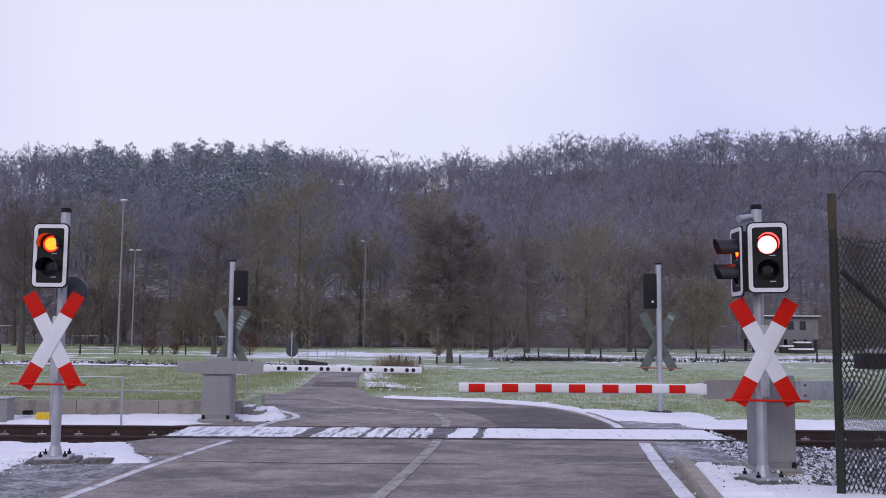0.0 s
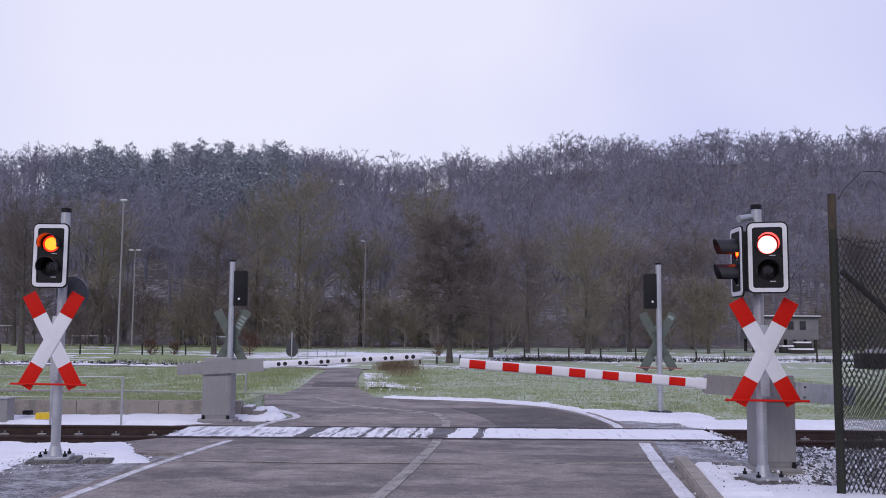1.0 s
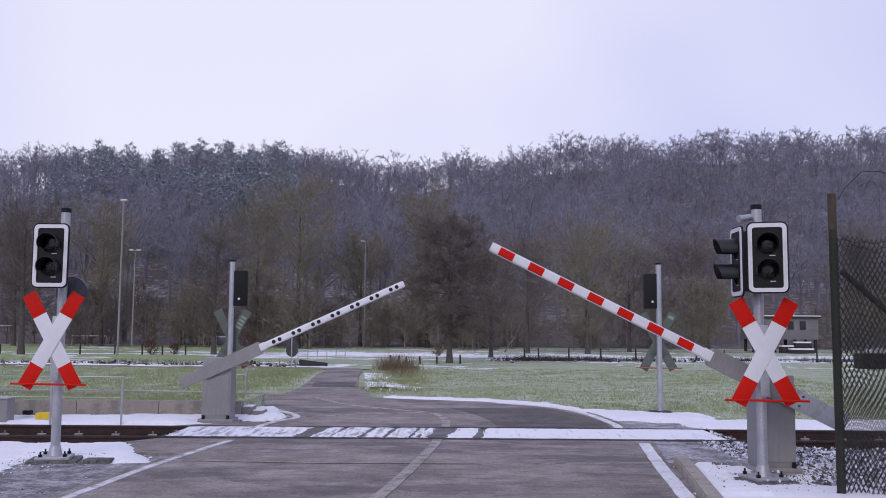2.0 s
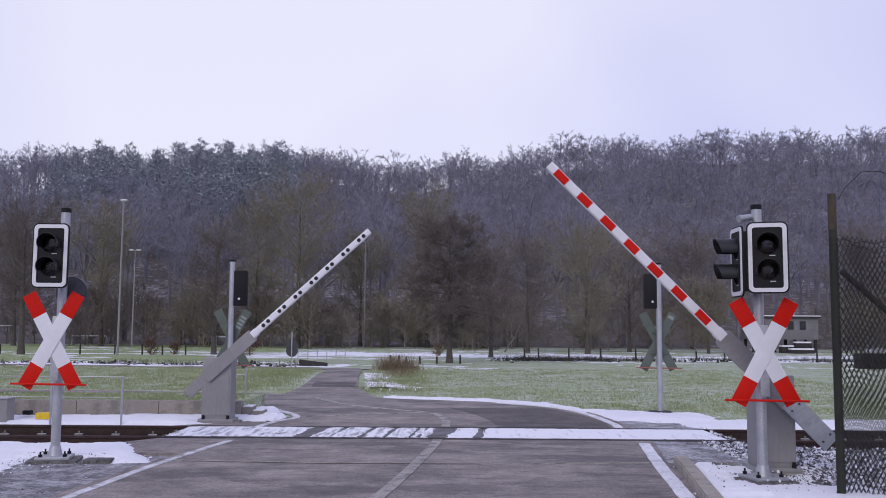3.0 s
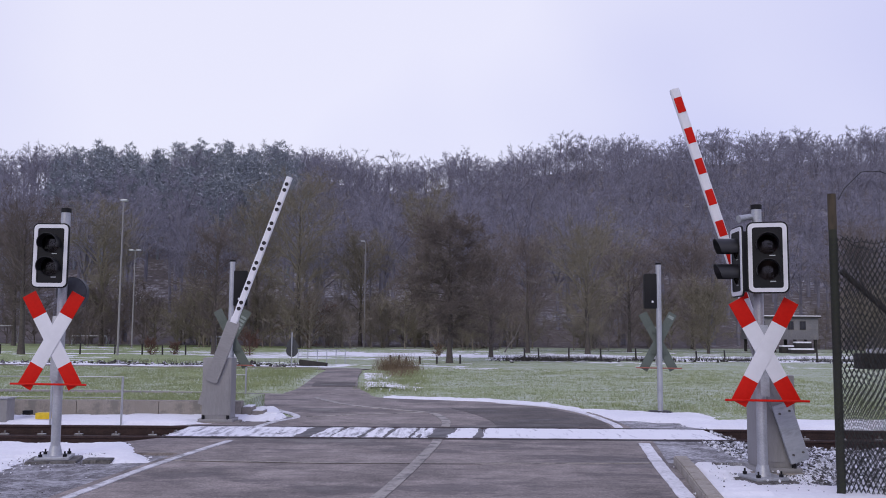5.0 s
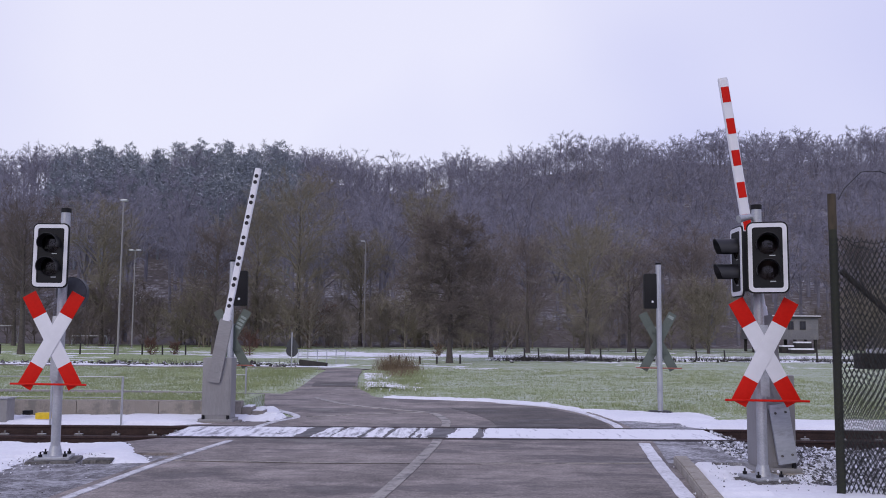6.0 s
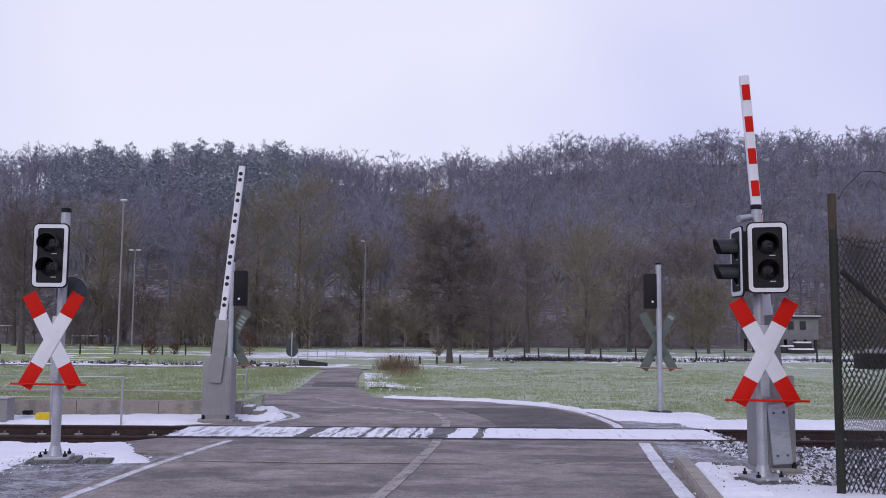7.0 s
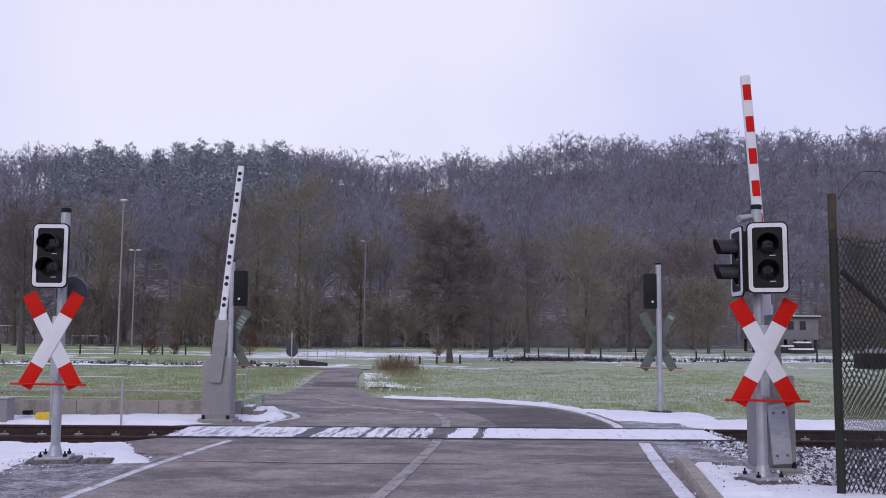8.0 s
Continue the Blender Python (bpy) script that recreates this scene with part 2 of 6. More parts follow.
def slush_material():
    """Snow on the crossing panels: white where it lies, grey and glassy where wheels have pressed it."""
    m, nt, b = nodes_of("pressed_snow")
    f, g = noise_of(nt, 2.4, 5, (4.0, 0.6, 1.0), 0.6), noise_of(nt, 24, 6)
    press = blend_of(nt, 0.12, f, g)
    co = nt.nodes.new("ShaderNodeTexCoord")
    sep = nt.nodes.new("ShaderNodeSeparateXYZ")
    nt.links.new(co.outputs["Object"], sep.inputs[0])
    lane = ramp_of(nt, sep.outputs["X"], [(0.0, (0.1, 0.1, 0.1)), (0.06, (0, 0, 0))])
    press = blend_of(nt, 1.0, press, lane, "SUBTRACT")
    nt.links.new(ramp_of(nt, press, [(0.28, (0.3, 0.295, 0.305)), (0.36, (0.66, 0.66, 0.68)), (0.44, (0.9, 0.905, 0.915))]), b.inputs["Base Color"])
    b.inputs["Roughness"].default_value = 0.6
    return m


DUSTED, SLUSH = dusted_material("snow_dusted_asphalt", 0.44, 0.6), slush_material()
ASPHALT, ASPHALT_DARK = asphalt_material("damp_asphalt", 1.0), asphalt_material("newer_dark_asphalt", 0.48)
FIELD, TURF, LITTER = field_material(), field_material("mown_turf", 0.52, 0.7), forest_floor_material()
DIRT = dusted_material("frozen_gravel_verge", 0.46, 0.63)


# ---- mesh helpers ----
def shade(me, angle=40):
    me.set_sharp_from_angle(angle=radians(angle))
    for p in me.polygons:
        p.use_smooth = True


def mesh_of(name, bm, *mats, smooth=True):
    me = bpy.data.meshes.new(name)
    bm.normal_update()
    bm.to_mesh(me)
    bm.free()
    for m in mats:
        me.materials.append(m)
    if smooth:
        shade(me)
    return me


def part(name, bm, material, parent, label="", smooth=True):
    """One mesh object under a thing or under a part."""
    ob = new(name, bm if isinstance(bm, bpy.types.Mesh) else mesh_of(name, bm, material, smooth=smooth))
    ob.parent = parent
    return tagged(ob, label)


def thing(name, label, category, m=None, group="", kind=""):
    ob = new(name)
    ob.empty_display_size = 0.1
    if m is not None:
        ob.matrix_basis = m
    return tagged(ob, label, category, group, kind)


def solid(name, bm, material, label, category, m=None, group="", kind="", smooth=True):
    ob = new(name, mesh_of(name, bm, *(material if isinstance(material, tuple) else (material,)), smooth=smooth))
    if m is not None:
        ob.matrix_basis = m
    return tagged(ob, label, category, group, kind)


def box(bm, x0, x1, y0, y1, z0, z1, bevel=0.0, m=None):
    got = bmesh.ops.create_cube(bm, size=1.0)["verts"]
    for v in got:
        v.co = Vector(((x0 + x1) / 2 + v.co.x * (x1 - x0), (y0 + y1) / 2 + v.co.y * (y1 - y0), (z0 + z1) / 2 + v.co.z * (z1 - z0)))
    if m is not None:
        bmesh.ops.transform(bm, matrix=m, verts=got)
    if bevel:
        bmesh.ops.bevel(bm, geom=list({e for v in got for e in v.link_edges}), offset=bevel, segments=2, profile=0.7, affect="EDGES")
    return bm


def tube(bm, a, b, r0, r1=None, n=14, caps=True):
    a, b = Vector(a), Vector(b)
    r1 = r0 if r1 is None else r1
    turn = (b - a).to_track_quat("Z", "Y").to_matrix()
    rings = []
    for c, r in ((a, r0), (b, r1)):
        rings.append([bm.verts.new(c + turn @ Vector((r * math.cos(2 * math.pi * k / n), r * math.sin(2 * math.pi * k / n), 0))) for k in range(n)])
    for k in range(n):
        bm.faces.new((rings[0][k], rings[0][(k + 1) % n], rings[1][(k + 1) % n], rings[1][k]))
    if caps:
        bm.faces.new(rings[0][::-1])
        bm.faces.new(rings[1])
    return bm


def rounded(w, h, r, n=5):
    pts = []
    for cx, cz, a0 in ((w / 2 - r, h / 2 - r, 0), (-w / 2 + r, h / 2 - r, 90), (-w / 2 + r, -h / 2 + r, 180), (w / 2 - r, -h / 2 + r, 270)):
        for k in range(n + 1):
            a = radians(a0 + 90 * k / n)
            pts.append((cx + r * math.cos(a), cz + r * math.sin(a)))
    return pts


def plate(bm, pts, y0, y1, inner=None):
    """An upright plate in the xz plane with the outline pts, from y0 (front) to y1, with an opening if inner is given."""
    def ring(ps, y):
        return [bm.verts.new((x, y, z)) for x, z in ps]
    n = len(pts)
    f, k = ring(pts, y0), ring(pts, y1)
    for i in range(n):
        bm.faces.new((f[i], k[i], k[(i + 1) % n], f[(i + 1) % n]))
    if inner is None:
        bm.faces.new(f)
        bm.faces.new(k[::-1])
    else:
        fi, ki = ring(inner, y0), ring(inner, y1)
        for i in range(n):
            j = (i + 1) % n
            bm.faces.new((f[i], f[j], fi[j], fi[i]))
            bm.faces.new((k[j], k[i], ki[i], ki[j]))
            bm.faces.new((fi[i], fi[j], ki[j], ki[i]))
    bmesh.ops.recalc_face_normals(bm, faces=bm.faces[:])
    return bm


def spline(pts, step=0.25):
    """A smooth run through the given plan points."""
    out, n = [], len(pts)
    for i in range(n - 1):
        p0, p1, p2, p3 = (Vector(pts[max(0, min(n - 1, i + k))]) for k in (-1, 0, 1, 2))
        m = max(2, int((p2 - p1).length / step))
        for k in range(m):
            t = k / m
            out.append(0.5 * (2 * p1 + (p2 - p0) * t + (2 * p0 - 5 * p1 + 4 * p2 - p3) * t * t + (3 * p1 - p0 - 3 * p2 + p3) * t ** 3))
    out.append(Vector(pts[-1]))
    return out


def ribbon(bm, left, right, z, thick):
    """A slab between two runs of the same number of plan points."""
    def v(p, h):
        return bm.verts.new((p[0], p[1], h))
    rows = [(v(a, z), v(b, z), v(a, z - thick), v(b, z - thick)) for a, b in zip(left, right)]
    for p, q in zip(rows, rows[1:]):
        bm.faces.new((p[0], p[1], q[1], q[0]))
        bm.faces.new((p[2], p[0], q[0], q[2]))
        bm.faces.new((p[1], p[3], q[3], q[1]))
    for r in (rows[0], rows[-1]):
        bm.faces.new((r[0], r[1], r[3], r[2]))
    bmesh.ops.recalc_face_normals(bm, faces=bm.faces[:])
    return bm


def offset_run(run, d):
    out = []
    for i, p in enumerate(run):
        t = (run[min(i + 1, len(run) - 1)] - run[max(i - 1, 0)]).normalized()
        out.append(Vector((p.x - t.y * d, p.y + t.x * d)))
    return out


def even(run, n):
    """n points at even steps along a run."""
    d = np.concatenate([[0], np.cumsum([(b - a).length for a, b in zip(run, run[1:])])])
    s = np.linspace(0, d[-1], n)
    return [Vector((x, y)) for x, y in zip(np.interp(s, d, [p.x for p in run]), np.interp(s, d, [p.y for p in run]))]


def lattice(name, xs, ys, height, mats, label, category, kind, pick=None, top=None):
    """A height field over a grid of plan points."""
    gx, gy = np.meshgrid(xs, ys)
    z = height(gx, gy)
    nx, ny = len(xs), len(ys)
    co = np.stack([gx, gy, z], -1).reshape(-1, 3)
    i = np.arange(nx * ny).reshape(ny, nx)
    quads = np.stack([i[:-1, :-1], i[:-1, 1:], i[1:, 1:], i[1:, :-1]], -1).reshape(-1, 4)
    if top is not None:
        keep = top(gx, gy).reshape(-1)[quads].any(1)
        quads = quads[keep]
    me = bpy.data.meshes.new(name)
    me.from_pydata(co.tolist(), [], quads.tolist())
    for m in mats:
        me.materials.append(m)
    if pick is not None:
        mid = co[quads].mean(1)
        me.polygons.foreach_set("material_index", pick(mid[:, 0], mid[:, 1]).astype(np.int32))
    me.polygons.foreach_set("use_smooth", [True] * len(me.polygons))
    return tagged(new(name, me), label, category, "", kind)


def wave(x, y, scale, seed=0.0):
    """Smooth uneven noise in -1..1 over plan points, from summed sines."""
    out = np.zeros_like(x, dtype=float)
    rng = np.random.RandomState(int(seed * 10) + 3)
    for k in range(7):
        f = scale * 1.55 ** k
        a, b, c = rng.uniform(0, 6.28, 3)
        out += 0.72 ** k * np.sin(f * (x * math.cos(a) + y * math.sin(a)) + b + 1.3 * np.sin(f * 0.6 * (y * math.cos(a) - x * math.sin(a)) + c))
    return out / 2.4


def smooth(a, b, x):
    t = np.clip((x - a) / (b - a), 0, 1)
    return t * t * (3 - 2 * t)


# ---- the lie of the land ----
RAIL_NEAR, RAIL_FAR, RAIL_TOP = 13.76, 15.265, 0.0
CROSS_L, CROSS_R = -4.25, 4.4


def land(x, y):
    """Height of the ground: verge, track bed, flat meadow, wooded hillside."""
    back = smooth(16.4, 17.0, y)
    z = -0.05 + 0.035 * back + (0.02 - 0.012 * back) * wave(x, y, 0.5, 1)
    outside = np.maximum(smooth(CROSS_L - 0.0, CROSS_L - 0.5, x), smooth(CROSS_R + 0.0, CROSS_R + 0.5, x))
    bed = smooth(12.9, 13.45, y) * smooth(16.1, 15.7, y)
    z = z - 0.17 * bed * outside
    z = z - 0.08 * smooth(28, 40, y) + 0.08 * wave(x, y, 0.08, 2) * smooth(30, 45, y)
    rise = 0.3 * smooth(96, 290, y) + 0.7 * (np.logaddexp(0, (y - 108) / 6) - np.logaddexp(0, (y - 345) / 6)) * 6 / 184
    ridge = np.interp(x, [-190, -141, -129, -104, -91, -80, -63, -38, -24, -10, 10, 26, 35, 56, 65, 78, 92, 110, 126, 150], [30, 37, 44.6, 46, 44, 46.5, 48.3, 46.8, 43, 42.2, 45, 46.2, 50.2, 50.4, 49, 52.2, 54, 52.4, 54.6, 53.5])
    return z + rise * ridge + (7.0 + 2.5 * wave(x, y, 0.07, 9)) * smooth(266, 325, y) + 0.9 * wave(x, y, 0.06, 4) * smooth(100, 140, y)


def land_at(x, y):
    return float(land(np.array([float(x)]), np.array([float(y)]))[0])


# ---- ground, road, path ----
def build_ground():
    xs = np.unique(np.concatenate([np.arange(-14, 12.01, 0.25), np.arange(-60, 60, 2.0), np.arange(-260, 261, 8.0), np.arange(-900, 901, 60.0)]))
    ys = np.unique(np.concatenate([np.arange(6, 26, 0.2), np.arange(26, 100, 1.5), np.arange(-60, 6, 4.0), np.arange(100, 300, 4.0), np.arange(300, 1500, 60.0)]))

    def pick(x, y):
        verge = (y < 17.2) & (np.abs(x) < 16) & (y > -60)
        sports = (x < -13) & (y > 47)
        return np.where(y > 97, 1, np.where(verge, 2, np.where(sports, 3, 0)))
    lattice("ground", xs, ys, land, (FIELD, LITTER, DIRT, TURF), "flat winter meadow dusted with snow below a wooded hillside", "ground", "structure", pick)


EDGE_LEFT = [(-5.3, -14), (-4.6, 0), (-3.8, 7.0), (-3.66, 8.7), (-3.5, 10.6), (-3.3, 12.2), (-3.12, 13.5), (-3.05, 15.2), (-2.62, 17.1), (-3.2, 18.3), (-4.5, 20.0), (-7, 20.4), (-14, 20.5), (-45, 20.5)]
EDGE_RIGHT = [(0.2, -14), (1.3, 0), (2.14, 7.4), (2.36, 9.0), (2.7, 11.3), (3.05, 13.7), (3.12, 16.0), (2.95, 18.2), (2.45, 19.8), (0.9, 21.15), (-1.1, 21.9), (-3.2, 22.9), (-7, 23.8), (-14, 24.2), (-45, 24.2)]


def build_road():
    l, r = offset_run(spline(EDGE_LEFT), 0.12), offset_run(spline(EDGE_RIGHT), -0.12)
    # the lane stops short of the rails on either side
    near, far = RAIL_NEAR - 0.13, RAIL_FAR + 0.13
    sides = []
    for run in (l, r):
        cut = [np.interp(y, [p.y for p in run if p.y < 18], [p.x for p in run if p.y < 18]) for y in (near, far)]
        sides.append(([p for p in run if p.y < near] + [Vector((cut[0], near))], [Vector((cut[1], far))] + [p for p in run if p.y > far]))
    bm = ribbon(bmesh.new(), even(sides[0][0], 90), even(sides[1][0], 90), 0.0, 0.2)
    solid("road", bm, ASPHALT, "damp grey asphalt lane running up to the level crossing", "road", kind="structure")
    bm = ribbon(bmesh.new(), even(sides[0][1], 160), even(sides[1][1], 160), 0.0, 0.2)
    solid("road", bm, ASPHALT, "damp grey asphalt lane bending away behind the crossing", "road", kind="structure")
    # asphalt aprons beside the lane, next to the rails
    for name, l0, r0 in (("pavement_1", [(-5.1, 12.0), (-4.75, 12.9), (-4.25, 13.63)], [(-3.3, 12.0), (-3.2, 12.9), (-3.1, 13.63)]),
                         ("pavement_2", [(2.75, 11.4), (2.9, 12.6), (3.0, 13.63)], [(4.05, 11.5), (3.95, 12.6), (4.3, 13.63)]),
                         ("pavement_3", [(3.1, 15.4), (3.1, 16.2), (3.0, 16.9)], [(4.5, 15.4), (4.0, 16.2), (3.5, 16.9)]),
                         ("pavement_5", [(2.2, 7.4), (2.45, 9.0), (2.8, 11.35)], [(2.36, 7.4), (2.58, 9.0), (2.9, 11.35)]),
                         ("pavement_4", [(-4.6, 15.4), (-3.9, 15.9), (-3.3, 16.2)], [(-3.0, 15.4), (-3.0, 15.9), (-2.95, 16.2)])):
        bm = ribbon(bmesh.new(), even(spline(l0), 12), even(spline(r0), 12), -0.006, 0.2)
        solid(name, bm, DUSTED if name in ("pavement_2", "pavement_3") else ASPHALT, "patch of asphalt beside the crossing rails", "pavement", kind="structure")
    # the narrow lane that goes on to the footbridge
    run = spline([(-2.6, 21.6), (-3.05, 24.5), (-3.4, 28), (-3.9, 34), (-4.2, 38.5), (-4.6, 41.6)], 0.5)
    run = even(run, 60)
    l = [p + Vector((-(0.8 + 1.3 * math.exp(-k / 4)), 0)) for k, p in enumerate(run)]
    r = [p + Vector((0.76 + 0.6 * math.exp(-k / 5), 0)) for k, p in enumerate(run)]
    bm = ribbon(bmesh.new(), l, r, 0.0, 0.15)
    for v in bm.verts:
        v.co.z += land_at(v.co.x, v.co.y) + 0.045 if v.co.y > 23 else -0.008
    solid("path", bm, ASPHALT, "narrow asphalt path leading over the meadow", "path", kind="structure")
    run = even(spline([(-3.6, 40.2), (-6.5, 41.6), (-10, 42.2), (-20, 42.6), (-45, 43.5)], 0.5), 50)
    bm = ribbon(bmesh.new(), offset_run(run, 0.75), offset_run(run, -0.75), 0.0, 0.15)
    for v in bm.verts:
        v.co.z += land_at(v.co.x, v.co.y) + 0.038
    solid("path", bm, ASPHALT, "asphalt side path along the stream", "path", kind="structure")


def build_patches():
    """Newer, darker stretches of asphalt let into the lane and the path."""
    bm = ribbon(bmesh.new(), even(spline([(0.95, 15.45), (0.9, 16.5), (0.6, 18.0), (0.2, 19.2)]), 24), even(spline([(2.9, 15.45), (2.93, 16.5), (2.7, 18.0), (2.2, 19.4)]), 24), 0.004, 0.02)
    solid("pavement_6", bm, ASPHALT_DARK, "newer dark asphalt on the outer side of the bend", "pavement", kind="structure")
    l, r = [(-3.75, 25.9), (-3.9, 27.2), (-4.0, 28.6)], [(-2.5, 25.9), (-2.62, 27.2), (-2.72, 28.6)]
    bm = ribbon(bmesh.new(), even(spline(l), 10), even(spline(r), 10), 0.0, 0.02)
    for v in bm.verts:
        v.co.z += land_at(v.co.x, v.co.y) + 0.052
    solid("pavement_7", bm, ASPHALT_DARK, "dark repaired stretch of the narrow path", "pavement", kind="structure")


def marking(name, pts, w, material, label, ragged=0.003):
    run = even(spline(pts, 0.2), max(8, int(sum((Vector(b) - Vector(a)).length for a, b in zip(pts, pts[1:])) / 0.12)))
    rng = random.Random(name)
    l, r = offset_run(run, w / 2), offset_run(run, -w / 2)
    for k in range(len(run)):
        l[k] = l[k] + Vector((rng.uniform(-ragged, ragged), 0))
        r[k] = r[k] + Vector((rng.uniform(-ragged, ragged), 0))
    solid(name, ribbon(bmesh.new(), l, r, 0.009, 0.02), material, label, "road marking", kind="structure")


def build_markings():
    marking("trim_1", [(-3.64, 8.0), (-3.55, 9.2), (-3.455, 10.6), (-3.26, 12.2), (-3.1, 13.3)], 0.105, LINE, "worn white edge line")
    marking("trim_2", [(2.285, 8.0), (2.44, 9.2), (2.68, 11.2), (2.97, 13.3)], 0.16, SNOW_LINE, "white edge line caked with snow", 0.007)
    marking("trim_3", [(3.02, 15.45), (3.05, 16.2), (2.86, 18.2), (2.36, 19.65), (1.3, 20.7)], 0.14, SNOW_LINE, "white edge line caked with snow", 0.007)
    marking("trim_4", [(-0.84, 7.4), (-0.62, 8.8), (-0.36, 10.7), (-0.1, 13.0), (-0.06, 13.6)], 0.14, LINE_OLD, "faded yellowish centre line")
    marking("trim_5", [(0.06, 15.42), (0.08, 16.3), (-0.02, 17.2), (-0.24, 18.05), (-1.0, 18.8), (-2.05, 19.9), (-3.1, 22.0)], 0.15, LINE_OLD, "faded yellowish centre line")
    marking("trim_6", [(-2.55, 17.1), (-1.4, 17.7), (-0.25, 18.2)], 0.1, LINE_OLD, "faded edge line")
    marking("trim_7", [(-3.1, 15.2), (-2.95, 16.2), (-2.72, 17.0), (-3.2, 18.2), (-4.3, 20.0)], 0.13, LINE, "faded edge line")
    marking("trim_8", [(-3.3, 11.25), (-1.2, 11.12), (0.8, 11.16), (2.6, 11.3)], 0.035, LINE_OLD, "salt-crusted seam across the asphalt", 0.012)
    marking("trim_9", [(-3.2, 11.2), (-1.6, 11.08), (-0.4, 11.1), (0.5, 11.11)], 0.009, ASPHALT_DARK, "dark tarred crack across the asphalt", 0.014)


def build_track():
    t = thing("railway_track", "rusty single railway track on a snowy ballast bed", "railway track", kind="structure")
    prof = [(-0.07, -0.172), (0.07, -0.172), (0.07, -0.16), (0.012, -0.14), (0.012, -0.04), (0.036, -0.034), (0.036, -0.006), (0.028, 0.0), (-0.028, 0.0), (-0.036, -0.006), (-0.036, -0.034), (-0.012, -0.04), (-0.012, -0.14), (-0.07, -0.16)]
    for y in (RAIL_NEAR, RAIL_FAR):
        bm = bmesh.new()
        ends = [[bm.verts.new((x, y + a, b + RAIL_TOP + 0.006)) for a, b in prof] for x in (-60, 60)]
        n = len(prof)
        for k in range(n):
            bm.faces.new((ends[0][k], ends[0][(k + 1) % n], ends[1][(k + 1) % n], ends[1][k]))
        bmesh.ops.recalc_face_normals(bm, faces=bm.faces[:])
        part("rail", bm, RUST, t)
    bm = box(bmesh.new(), -0.13, 0.13, -1.3, 1.3, -0.2, 0.0, 0.02)
    sleeper = mesh_of("sleeper", bm, SLEEPER)
    bm = bmesh.new()
    box(bm, -0.07, 0.07, -0.11, -0.05, 0.0, 0.045, 0.01)
    box(bm, -0.07, 0.07, 0.05, 0.11, 0.0, 0.045, 0.01)
    tube(bm, (0, -0.08, 0.03), (0, -0.08, 0.085), 0.018, n=6)
    tube(bm, (0, 0.08, 0.03), (0, 0.08, 0.085), 0.018, n=6)
    clip = mesh_of("rail_clip", bm, SLEEPER)
    for x in [*np.arange(-16.0, CROSS_L - 0.3, 0.62), *np.arange(CROSS_R + 0.45, 14, 0.62)]:
        s = part("sleeper", sleeper, None, t)
        s.location = (x, (RAIL_NEAR + RAIL_FAR) / 2, -0.172)
        for y in (-0.755, 0.755):
            c = part("rail_clip", clip, None, s)
            c.location = (0, y, 0.0)
    # panels between and beside the rails
    deck = thing("crossing_deck", "concrete level crossing panels between the rails, half under snow", "crossing deck", kind="structure")
    w = 1.2
    bm = box(bmesh.new(), -w / 2 + 0.006, w / 2 - 0.006, RAIL_NEAR + 0.1, RAIL_FAR - 0.1, -0.15, -0.004, 0.008)
    pan = mesh_of("panel", bm, PANEL)
    n = 7
    x0 = (CROSS_L + CROSS_R) / 2 - n * w / 2
    for k in range(n):
        part("panel", pan, None, deck).location = (x0 + (k + 0.5) * w, 0, 0.01)
    for y0, y1, nm in ((RAIL_NEAR - 0.13, RAIL_NEAR - 0.05, "edge_strip"), (RAIL_FAR + 0.05, RAIL_FAR + 0.13, "edge_strip")):
        part(nm, box(bmesh.new(), CROSS_L, CROSS_R, y0, y1, -0.15, 0.004), RUBBER, deck)


build_ground()
build_road()
build_patches()
build_markings()
build_track()


